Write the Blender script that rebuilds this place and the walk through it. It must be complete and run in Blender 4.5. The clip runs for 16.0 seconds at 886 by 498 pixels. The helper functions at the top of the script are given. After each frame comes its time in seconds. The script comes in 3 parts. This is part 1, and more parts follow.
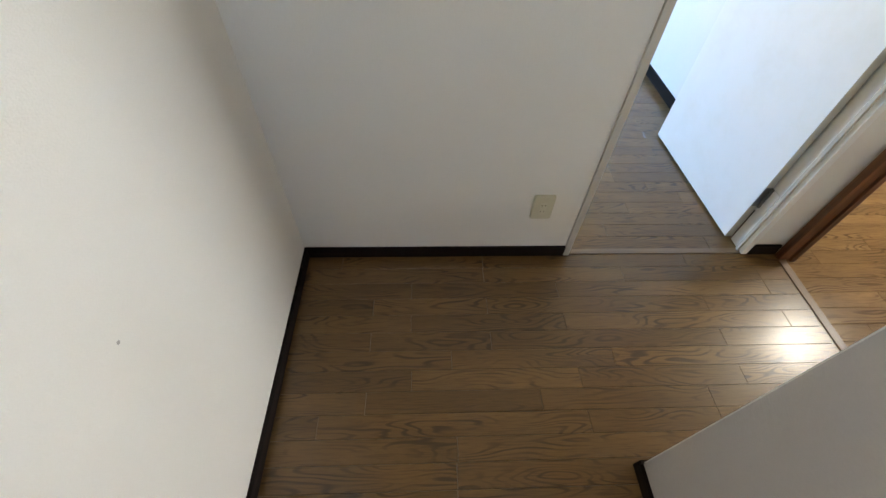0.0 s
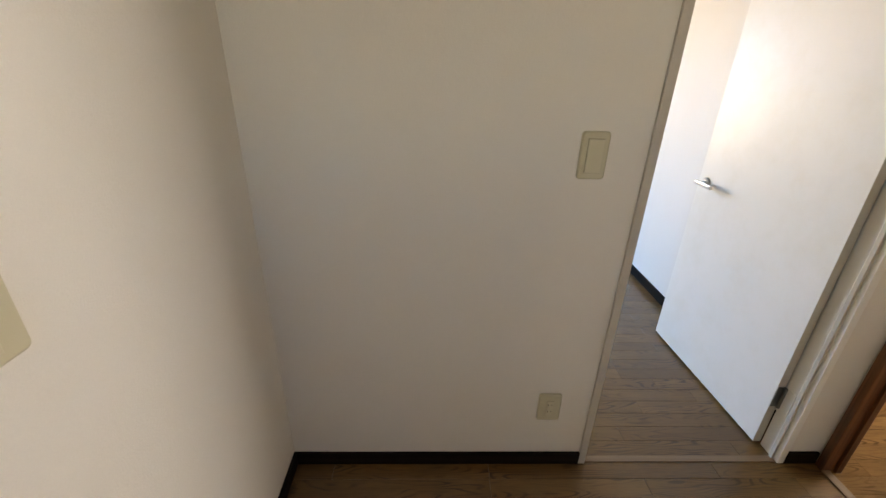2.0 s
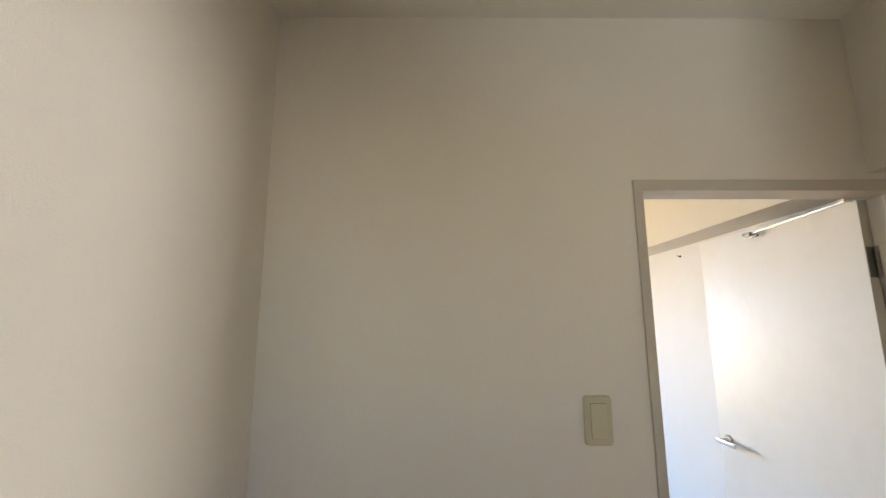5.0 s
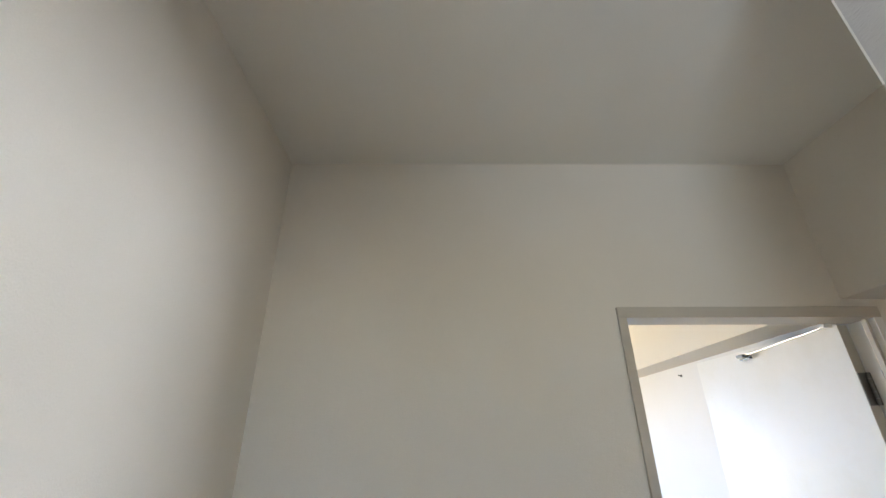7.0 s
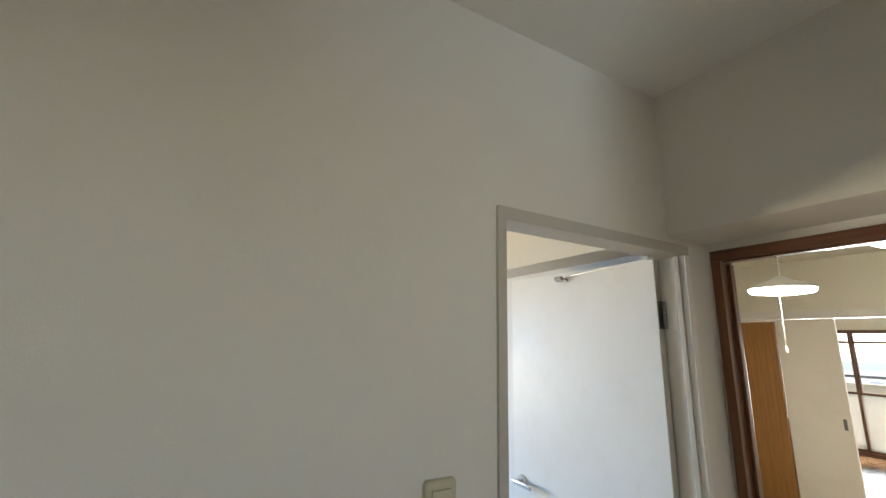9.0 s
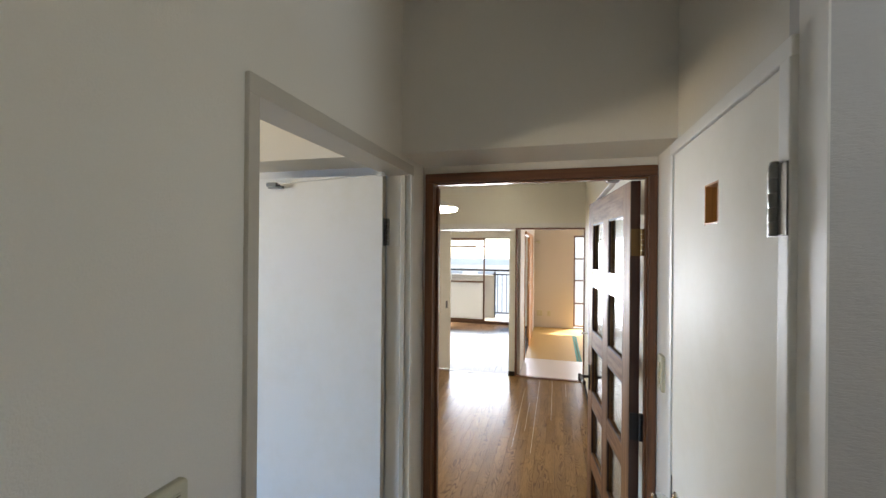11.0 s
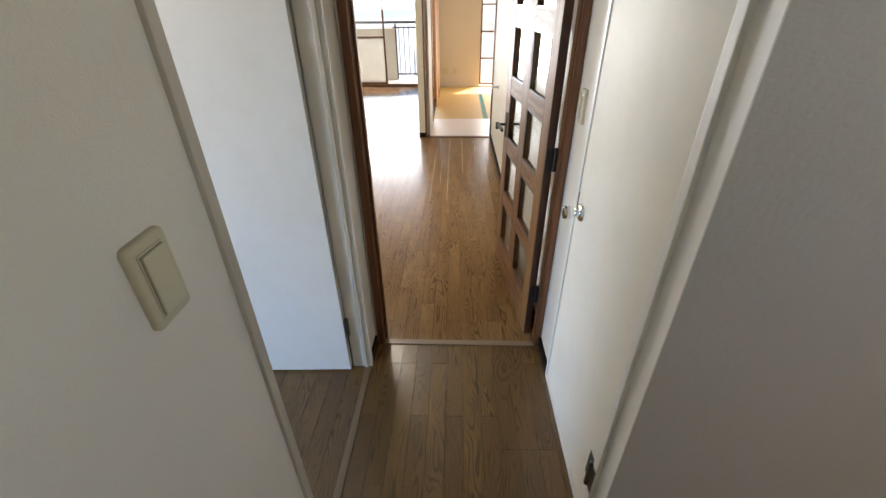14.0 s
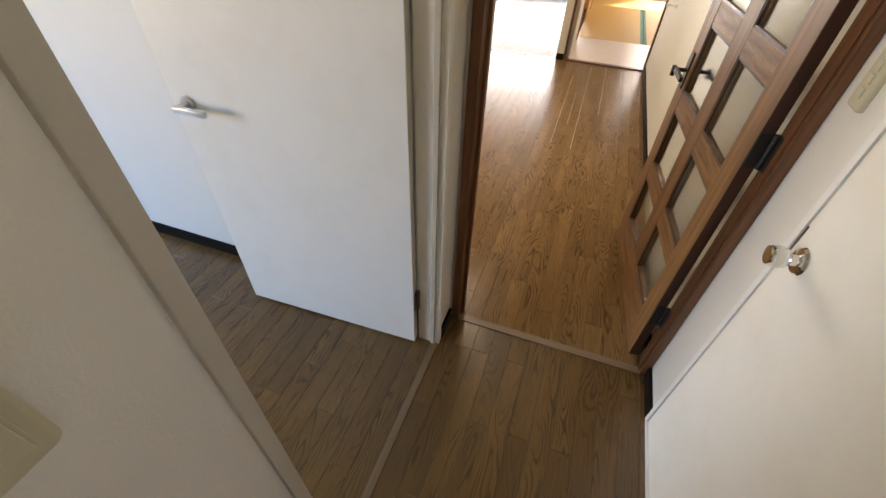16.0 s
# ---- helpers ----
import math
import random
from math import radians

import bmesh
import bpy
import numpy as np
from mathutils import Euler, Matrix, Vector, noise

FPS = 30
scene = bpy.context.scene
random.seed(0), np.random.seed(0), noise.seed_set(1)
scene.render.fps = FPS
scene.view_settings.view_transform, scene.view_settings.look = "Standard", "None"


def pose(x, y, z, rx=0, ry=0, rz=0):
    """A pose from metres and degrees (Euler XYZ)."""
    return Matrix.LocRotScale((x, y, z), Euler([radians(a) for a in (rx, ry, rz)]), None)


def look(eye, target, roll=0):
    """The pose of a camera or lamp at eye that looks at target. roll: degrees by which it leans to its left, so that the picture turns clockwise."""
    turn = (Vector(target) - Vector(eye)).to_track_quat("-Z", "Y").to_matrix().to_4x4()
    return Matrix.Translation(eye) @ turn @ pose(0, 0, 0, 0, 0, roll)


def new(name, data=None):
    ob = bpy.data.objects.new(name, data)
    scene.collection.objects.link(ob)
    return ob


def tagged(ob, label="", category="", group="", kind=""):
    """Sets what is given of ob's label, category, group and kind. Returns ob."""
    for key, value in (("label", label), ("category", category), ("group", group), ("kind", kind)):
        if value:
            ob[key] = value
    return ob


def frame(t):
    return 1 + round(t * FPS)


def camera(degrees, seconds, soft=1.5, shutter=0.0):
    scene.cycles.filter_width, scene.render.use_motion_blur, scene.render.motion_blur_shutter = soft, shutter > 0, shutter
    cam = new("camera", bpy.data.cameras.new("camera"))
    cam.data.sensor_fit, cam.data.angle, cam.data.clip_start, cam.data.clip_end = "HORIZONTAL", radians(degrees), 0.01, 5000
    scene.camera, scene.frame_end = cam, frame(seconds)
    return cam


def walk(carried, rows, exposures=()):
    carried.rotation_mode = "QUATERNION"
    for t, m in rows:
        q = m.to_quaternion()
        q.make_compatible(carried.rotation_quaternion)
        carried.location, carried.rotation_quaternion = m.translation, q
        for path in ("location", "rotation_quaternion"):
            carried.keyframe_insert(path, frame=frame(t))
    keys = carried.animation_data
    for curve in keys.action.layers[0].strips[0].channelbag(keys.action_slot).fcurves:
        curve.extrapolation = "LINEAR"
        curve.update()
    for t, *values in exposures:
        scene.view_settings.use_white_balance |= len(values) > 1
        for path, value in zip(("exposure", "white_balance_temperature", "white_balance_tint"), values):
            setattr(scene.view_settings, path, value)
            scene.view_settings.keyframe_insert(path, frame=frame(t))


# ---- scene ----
cam = camera(94.3, 16.0)
EXPOSURES = [
    (0, 2.6, 7000, 12), (1.5, 2.3, 8600, 20), (3.5, 1.9, 8500, 18), (4.2, 2.0, 8500, 18), (6.5, 2.2, 6700, 15), (8.2, 2.25, 6700, 13),
    (9, 1.95, 6900, 11), (10, 1.7, 6900, 12), (12.5, 1.75, 6500, 14), (14, 1.9, 7200, 14), (15, 2.1, 8000, 16), (15.5, 2.1, 8300, 17), (16, 1.8, 8500, 19),
]
PATH = [
    (0, (0.511, -1.13, 1.421), (0.599, 0.135, -0.126), 2.7),
    (0.5, (0.517, -1.141, 1.425), (0.597, 0.245, -0.015), 2.2),
    (1, (0.509, -1.138, 1.439), (0.589, 0.412, 0.178), 2.1),
    (1.5, (0.516, -1.14, 1.448), (0.586, 0.557, 0.392), 1.9),
    (2, (0.521, -1.145, 1.457), (0.581, 0.674, 0.629), 1.6),
    (2.5, (0.523, -1.147, 1.464), (0.571, 0.76, 0.862), 1.3),
    (3, (0.523, -1.161, 1.476), (0.566, 0.801, 1.088), 1.0),
    (3.5, (0.526, -1.179, 1.49), (0.56, 0.812, 1.301), 0.5),
    (4, (0.523, -1.189, 1.497), (0.553, 0.811, 1.492), 0.1),
    (6.5, (0.533, -1.272, 1.544), (0.549, 0.583, 2.29), -0.3),
    (7, (0.551, -1.282, 1.554), (0.575, 0.534, 2.392), -0.4),
    (7.5, (0.572, -1.283, 1.569), (0.63, 0.523, 2.426), 0.0),
    (8, (0.584, -1.254, 1.575), (0.709, 0.578, 2.369), -0.1),
    (8.5, (0.538, -1.143, 1.562), (0.959, 0.71, 2.186), 0.5),
    (9, (0.498, -0.838, 1.585), (1.451, 0.867, 2.015), 1.4),
    (9.5, (0.506, -0.713, 1.599), (1.901, 0.685, 1.918), 1.8),
    (10, (0.578, -0.649, 1.619), (2.279, 0.378, 1.845), 2.4),
    (12.5, (0.44, -0.423, 1.631), (2.41, -0.314, 1.302), -0.2),
    (13, (0.469, -0.423, 1.609), (2.38, -0.332, 1.026), -0.3),
    (13.5, (0.5, -0.421, 1.58), (2.314, -0.344, 0.741), -0.4),
    (14, (0.518, -0.416, 1.558), (2.224, -0.356, 0.516), -0.6),
    (14.5, (0.533, -0.406, 1.542), (2.143, -0.348, 0.356), -0.3),
    (15, (0.563, -0.387, 1.531), (2.102, -0.296, 0.257), 0.3),
    (15.5, (0.713, -0.368, 1.515), (2.205, -0.195, 0.193), 1.5),
    (16, (0.974, -0.332, 1.507), (2.368, 0.127, 0.148), 2.2),
]
walk(cam, [(t, look(eye, target, roll)) for t, eye, target, roll in PATH], EXPOSURES)


# ---- world, sun, window light ----
world = bpy.data.worlds.new("world")
scene.world = world
world.use_nodes = True
wn = world.node_tree.nodes
sky = wn.new("ShaderNodeTexSky")
sky.sky_type, sky.sun_disc = "NISHITA", False
SUN_EL, SUN_AZ = radians(45), radians(126)
sky.dust_density, sky.air_density = 0.2, 0.8
sky.sun_elevation, sky.sun_rotation = SUN_EL, SUN_AZ
world.node_tree.links.new(sky.outputs[0], wn["Background"].inputs[0])
wn["Background"].inputs[1].default_value = 0.15

sun = new("sun", bpy.data.lights.new("sun", "SUN"))
sun.data.energy, sun.data.angle, sun.data.color = 4.5, radians(0.5), (1.0, 0.93, 0.82)
toward_sun = Vector((math.sin(SUN_AZ) * math.cos(SUN_EL), math.cos(SUN_AZ) * math.cos(SUN_EL), math.sin(SUN_EL)))
sun.matrix_world = look((0, 0, 0), tuple(-toward_sun))


def window_light(name, eye, target, w, h, watts, col, spread=180):
    """An area lamp in a window's opening, for the sky's light."""
    l = new(name, bpy.data.lights.new(name, "AREA"))
    l.data.shape, l.data.size, l.data.size_y = "RECTANGLE", w, h
    l.data.energy, l.data.color, l.data.spread = watts, col, radians(spread)
    l.matrix_world = look(eye, target)
    return l


window_light("living_window_light", (9.44, 1.3, 1.0), (2.0, -0.1, 1.75), 2.3, 1.6, 24, (0.80, 0.88, 0.98), 62)
window_light("tatami_window_light", (9.34, -1.75, 0.95), (5, -1.4, 0.7), 1.5, 1.6, 20, (0.90, 0.93, 0.96))
window_light("bedroom_sky_light", (-0.3, 3.90, 1.55), (1.8, 0.6, -1.5), 1.7, 0.9, 20, (0.19, 0.50, 1.0), 100)
window_light("bedroom_ground_light", (-0.3, 3.90, 1.05), (1.8, 0.6, 2.9), 1.7, 0.4, 9, (1.0, 0.88, 0.66), 100)
window_light("entry_light", (0.42, -2.38, 1.92), (1.17, -1.5, 2.35), 0.5, 0.42, 1.15, (0.70, 0.85, 1.0), 80)


# ---- materials ----
def mat(name, col=(0.8, 0.8, 0.8), rough=0.5, metal=0.0, **more):
    m = bpy.data.materials.new(name)
    m.use_nodes = True
    b = m.node_tree.nodes["Principled BSDF"]
    b.inputs["Base Color"].default_value = (*col, 1)
    b.inputs["Roughness"].default_value = rough
    b.inputs["Metallic"].default_value = metal
    for key, value in more.items():
        b.inputs[key.replace("_", " ")].default_value = value
    return m


class Nodes:
    """Short hand for building a node tree."""

    def __init__(self, m):
        self.t = m.node_tree
        self.b = self.t.nodes["Principled BSDF"]

    def add(self, kind, ins=None, **props):
        n = self.t.nodes.new("ShaderNode" + kind)
        for k, v in props.items():
            exec_set(n, k, v)
        for k, v in (ins or {}).items():
            if isinstance(v, bpy.types.NodeSocket):
                self.t.links.new(v, n.inputs[k])
            else:
                n.inputs[k].default_value = v
        return n

    def link(self, a, b):
        self.t.links.new(a, b)

    def coords(self, scale=(1, 1, 1), world_space=True, shift=None):
        src = self.add("NewGeometry").outputs["Position"] if world_space else self.add("TexCoord").outputs["Object"]
        if shift is not None:
            src = self.math3("ADD", src, shift)
        return self.add("Mapping", {"Vector": src, "Scale": scale}).outputs[0]

    def math3(self, op, a, b):
        n = self.add("VectorMath", {0: a, 1: b})
        n.operation = op
        return n.outputs[0]

    def math1(self, op, a, b=0.0, c=0.0):
        n = self.add("Math", {0: a, 1: b, 2: c})
        n.operation = op
        return n.outputs[0]

    def noise(self, vec, scale, detail=3.0, rough=0.5):
        return self.add("TexNoise", {"Vector": vec, "Scale": scale, "Detail": detail, "Roughness": rough}).outputs[0]

    def ramp(self, fac, stops):
        n = self.add("ValToRGB", {0: fac})
        e = n.color_ramp.elements
        while len(e) < len(stops):
            e.new(0.5)
        for el, (p, c) in zip(e, stops):
            el.position, el.color = p, (*c, 1) if len(c) == 3 else c
        return n.outputs[0]

    def mixc(self, fac, a, b, blend="MIX"):
        n = self.add("Mix")
        n.data_type, n.blend_type = "RGBA", blend
        for sock, v in ((n.inputs[0], fac), (n.inputs[6], a), (n.inputs[7], b)):
            if isinstance(v, bpy.types.NodeSocket):
                self.link(v, sock)
            else:
                sock.default_value = v if isinstance(v, float) else (*v, 1)
        return n.outputs[2]

    def bump(self, height, dist, strength=1.0):
        n = self.add("Bump", {"Height": height, "Distance": dist, "Strength": strength})
        self.link(n.outputs[0], self.b.inputs["Normal"])

    def color(self, sock):
        self.link(sock, self.b.inputs["Base Color"])

    def rough(self, fac, lo, hi):
        n = self.add("MapRange", {0: fac, 1: 0.3, 2: 0.7, 3: lo, 4: hi})
        self.link(n.outputs[0], self.b.inputs["Roughness"])


def exec_set(n, k, v):
    if k == "operation":
        n.operation = v


def grey(v):
    return (v, v, v)


def wallpaper(name, col, grain=(1, 1, 1), dist=0.0010):
    """Embossed vinyl wallpaper with faint soiling."""
    m = mat(name, col, 0.62)
    n = Nodes(m)
    p = n.coords(grain)
    fine = n.noise(p, 260, 4, 0.65)
    lump = n.noise(n.coords(), 70, 2)
    big = n.noise(n.coords(), 1.3, 3)
    scuff = n.noise(n.coords(), 9, 5, 0.7)
    c = n.mixc(n.ramp(big, [(0.35, grey(0)), (0.68, grey(1))]), col, tuple(a * b for a, b in zip(col, (0.955, 0.945, 0.92))))
    c = n.mixc(n.ramp(scuff, [(0.66, grey(0)), (0.85, grey(0.25))]), c, tuple(a * 0.75 for a in col))
    c = n.mixc(n.ramp(fine, [(0.3, grey(0.0)), (0.75, grey(0.22))]), c, tuple(a * 0.82 for a in col))
    n.color(c)
    n.bump(n.math1("ADD", fine, n.math1("MULTIPLY", lump, 0.7)), dist, 0.8)
    return m


def paint(name, col, rough=0.35, wave=0.0004):
    """Brushed gloss paint on flat board: faint ripples and dirt."""
    m = mat(name, col, rough)
    n = Nodes(m)
    ripple = n.noise(n.coords((1, 1, 0.25)), 9, 1)
    fine = n.noise(n.coords(), 320, 2)
    dirt = n.noise(n.coords(), 5, 5, 0.7)
    n.color(n.mixc(n.ramp(dirt, [(0.45, grey(0)), (0.8, grey(0.6))]), col, tuple(a * b for a, b in zip(col, (0.9, 0.88, 0.82)))))
    n.rough(n.noise(n.coords(), 2.5, 0), rough - 0.03, rough + 0.05)
    n.bump(ripple, wave * 4, 0.5)
    return m


def oak(name, light, mid, dark, rough, joined=False, along="x", coat=0.25):
    """Stained oak boards with cathedral grain and pores; each board has its own figure and shade."""
    m = mat(name, mid, rough, Coat_Weight=coat, Coat_Roughness=0.15)
    n = Nodes(m)
    if joined:
        rnd = n.add("NewGeometry").outputs["Random Per Island"]
    else:
        rnd = n.add("ObjectInfo").outputs["Random"]
    shift = n.add("CombineXYZ", {0: n.math1("MULTIPLY", rnd, 37.0), 1: n.math1("MULTIPLY", rnd, 91.0), 2: n.math1("MULTIPLY", rnd, 13.0)}).outputs[0]
    stretch = {"x": (1.0, 5.2, 5.2), "y": (5.2, 1.0, 5.2), "z": (5.2, 5.2, 1.0)}[along]
    pores = {"x": (6.0, 120.0, 120.0), "y": (120.0, 6.0, 120.0), "z": (120.0, 120.0, 6.0)}[along]
    p = n.coords(stretch, True, shift)
    body = n.noise(p, 2.6, 1, 0.4)
    jitter = n.noise(n.coords(pores, True, shift), 0.35, 2, 0.5)
    phase = n.math1("ADD", n.math1("MULTIPLY", body, 92.0), n.math1("MULTIPLY", jitter, 7.0))
    ring = n.math1("MULTIPLY_ADD", n.math1("SINE", phase), 0.5, 0.5)
    mask = n.noise(p, 3.4, 2)
    pore = n.noise(n.coords(pores, True, shift), 2.2, 3, 0.6)
    shade = n.mixc(rnd, mid, light)
    shade = n.mixc(n.ramp(n.noise(p, 1.6, 3), [(0.3, grey(0)), (0.7, grey(0.8))]), shade, tuple(a * 0.72 for a in mid))
    lines = n.math1("MULTIPLY", n.ramp(ring, [(0.0, grey(1)), (0.10, grey(0.8)), (0.34, grey(0.12)), (0.55, grey(0))]), n.ramp(mask, [(0.43, grey(0.10)), (0.60, grey(0.95))]))
    c = n.mixc(lines, shade, dark)
    c = n.mixc(n.ramp(pore, [(0.48, grey(0)), (0.70, grey(0.55))]), c, dark)
    n.color(c)
    n.bump(n.math1("ADD", n.math1("MULTIPLY", pore, -1.0), n.math1("MULTIPLY", lines, -0.8)), 0.0004, 0.5)
    n.link(n.b.inputs["Normal"].links[0].from_socket, n.b.inputs["Coat Normal"])
    return m


def stained(name, light, dark, rough, along="z", coat=0.2, gloss=0.5):
    """Straight-grained stained timber for frames and doors."""
    m = mat(name, light, rough, Coat_Weight=coat, Coat_Roughness=0.2, Specular_IOR_Level=gloss)
    n = Nodes(m)
    s = {"x": (0.6, 22, 22), "y": (22, 0.6, 22), "z": (22, 22, 0.6)}[along]
    s2 = tuple(v * 6 for v in s)
    g = n.noise(n.coords(s), 2.0, 4, 0.6)
    f = n.noise(n.coords(s2), 2.0, 3, 0.6)
    c = n.mixc(n.ramp(g, [(0.36, grey(0)), (0.66, grey(1))]), light, dark)
    c = n.mixc(n.ramp(f, [(0.5, grey(0)), (0.7, grey(0.5))]), c, tuple(a * 0.6 for a in dark))
    n.color(c)
    n.rough(g, rough - 0.04, rough + 0.1)
    n.bump(f, 0.0003, 0.5)
    return m


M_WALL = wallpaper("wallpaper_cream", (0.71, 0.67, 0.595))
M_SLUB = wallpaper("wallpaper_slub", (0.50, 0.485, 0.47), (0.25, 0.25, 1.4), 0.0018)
M_LDKWALL = wallpaper("wallpaper_ivory", (0.76, 0.73, 0.62))
M_BEDWALL = wallpaper("wallpaper_white", (0.72, 0.715, 0.70))
M_CEIL = wallpaper("ceiling_paper", (0.78, 0.765, 0.71))
M_SAND = wallpaper("sand_plaster", (0.60, 0.54, 0.48))
M_DOOR = paint("white_door_paint", (0.78, 0.78, 0.76), 0.42)
M_TDOOR = paint("ivory_gloss_paint", (0.78, 0.74, 0.65), 0.52, 0.0003)
M_TDOOR.node_tree.nodes["Principled BSDF"].inputs["IOR"].default_value = 1.12
M_DOOR.node_tree.nodes["Principled BSDF"].inputs["IOR"].default_value = 1.4
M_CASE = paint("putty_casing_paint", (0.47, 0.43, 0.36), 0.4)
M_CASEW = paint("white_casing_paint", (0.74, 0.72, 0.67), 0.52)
M_EDGE = paint("leaf_edge_band", (0.46, 0.43, 0.36), 0.5)
M_BASE = stained("dark_skirting", (0.014, 0.008, 0.006), (0.006, 0.004, 0.003), 0.6, "x", coat=0.0, gloss=0.1)
M_BASEY = stained("dark_skirting_y", (0.014, 0.008, 0.006), (0.006, 0.004, 0.003), 0.6, "y", coat=0.0, gloss=0.1)
M_FRAME = stained("brown_frame", (0.19, 0.070, 0.025), (0.085, 0.030, 0.011), 0.4)
M_FRAMEY = stained("brown_frame_y", (0.19, 0.070, 0.025), (0.085, 0.030, 0.011), 0.4, "y")
M_LEAF = stained("brown_door_leaf", (0.26, 0.124, 0.043), (0.155, 0.072, 0.027), 0.5, coat=0.0, gloss=0.25)
M_LEAFX = stained("brown_door_rail", (0.26, 0.124, 0.043), (0.155, 0.072, 0.027), 0.5, "x", coat=0.0, gloss=0.25)
M_LEAFEDGE = stained("brown_door_edge", (0.07, 0.026, 0.013), (0.035, 0.013, 0.008), 0.35)
M_ORANGE = stained("orange_timber", (0.52, 0.24, 0.07), (0.40, 0.17, 0.045), 0.4)
M_AMBER = stained("amber_cabinet", (0.36, 0.17, 0.04), (0.27, 0.12, 0.03), 0.4)
M_SILL = stained("sill_strip", (0.21, 0.135, 0.078), (0.16, 0.10, 0.055), 0.45, "x")
M_SILLY = stained("sill_strip_y", (0.21, 0.135, 0.078), (0.16, 0.10, 0.055), 0.45, "y")
M_PLATE = mat("yellowed_plastic", (0.50, 0.455, 0.31), 0.38)
M_PLATE2 = mat("yellowed_rocker", (0.53, 0.485, 0.335), 0.33)
M_SLOT = mat("dark_slot", (0.02, 0.018, 0.015), 0.6)
M_GAP = mat("rocker_gap", (0.14, 0.12, 0.08), 0.6)
M_STEEL = mat("hinge_steel", (0.20, 0.20, 0.19), 0.42, 1.0)
M_BRASS = mat("aged_brass", (0.20, 0.13, 0.06), 0.42, 1.0)
M_CHROME = mat("chrome", (0.78, 0.78, 0.76), 0.12, 1.0)
M_BLACK = mat("black_metal", (0.016, 0.013, 0.011), 0.5, 0.1)
M_LEVER = mat("silver_lever", (0.62, 0.62, 0.62), 0.3, 0.7)
M_PLATEAL = mat("pale_metal", (0.74, 0.72, 0.68), 0.35, 0.25)
M_WHITEPL = mat("white_plastic", (0.82, 0.82, 0.80), 0.4)
M_FLOOR = oak("oak_floor", (0.205, 0.110, 0.036), (0.135, 0.070, 0.022), (0.045, 0.021, 0.007), 0.30)
M_FLOORL = oak("oak_floor_ldk", (0.29, 0.168, 0.070), (0.225, 0.126, 0.048), (0.095, 0.050, 0.021), 0.27, coat=0.06)
M_FLOORJ = oak("oak_floor_living", (0.11, 0.068, 0.042), (0.095, 0.058, 0.034), (0.05, 0.03, 0.018), 0.2, True, coat=0.0)
M_FLOORJ.node_tree.nodes["Principled BSDF"].inputs["IOR"].default_value = 1.06
M_FLOORL.node_tree.nodes["Principled BSDF"].inputs["IOR"].default_value = 1.17
# pale colour for light glinting off chamfered board edges
M_GLINT = mat("joint_glint", (0.55, 0.47, 0.36), 0.35)
M_SUB = mat("board_joint", (0.018, 0.011, 0.007), 0.7)
M_FRAMEAL = mat("bronze_aluminium", (0.16, 0.085, 0.05), 0.4, 0.4)
M_RAIL = mat("dark_railing", (0.08, 0.08, 0.085), 0.45, 0.3)
M_CONC = paint("balcony_concrete", (0.50, 0.48, 0.43), 0.8)
M_STEP = paint("pale_step_board", (0.62, 0.55, 0.52), 0.35)
M_GREEN = mat("tatami_border", (0.05, 0.20, 0.16), 0.8)


def glass(name, rough=0.0, col=(1, 1, 1)):
    m = mat(name, col, rough, Transmission_Weight=1.0, IOR=1.45)
    return m


M_GLASS = glass("clear_glass")
M_FROST = mat("frosted_pane", (0.78, 0.80, 0.80), 0.5, Transmission_Weight=0.75, IOR=1.3)
M_REED = glass("figured_glass", 0.06, (0.80, 0.83, 0.81))
n_ = Nodes(M_REED)
n_.bump(n_.noise(n_.coords(), 130, 2), 0.0008, 0.3)
M_WRAP = mat("clear_wrap", (0.75, 0.76, 0.76), 0.25, Transmission_Weight=0.6, IOR=1.3)

M_TATAMI = mat("tatami_rush", (0.50, 0.36, 0.13), 0.62)
n_ = Nodes(M_TATAMI)
weave = n_.noise(n_.coords((4, 150, 10)), 4, 2)
n_.color(n_.mixc(n_.ramp(weave, [(0.35, grey(0)), (0.7, grey(1))]), (0.50, 0.325, 0.105), (0.36, 0.22, 0.07)))
n_.bump(weave, 0.0008, 0.6)

M_LAMP = mat("lit_diffuser", (1, 1, 1), 0.5, Emission_Color=(1.0, 0.97, 0.88, 1), Emission_Strength=18.0)


# ---- builders ----
def add_box(bm, x0, x1, y0, y1, z0, z1, bevel=0.0, m=None):
    made = bmesh.ops.create_cube(bm, size=1, matrix=Matrix.LocRotScale(((x0 + x1) / 2, (y0 + y1) / 2, (z0 + z1) / 2), None, (abs(x1 - x0), abs(y1 - y0), abs(z1 - z0))))
    verts = made["verts"]
    if bevel:
        edges = list({e for v in verts for e in v.link_edges})
        out = bmesh.ops.bevel(bm, geom=edges, offset=bevel, segments=2, profile=0.6, affect="EDGES")
        verts = list({v for f in out["faces"] for v in f.verts})
    if m is not None:
        bmesh.ops.transform(bm, matrix=m, verts=verts)
    return bm


def boxes(*specs, bevel=0.0):
    bm = bmesh.new()
    for s in specs:
        add_box(bm, *s, bevel=bevel)
    return bm


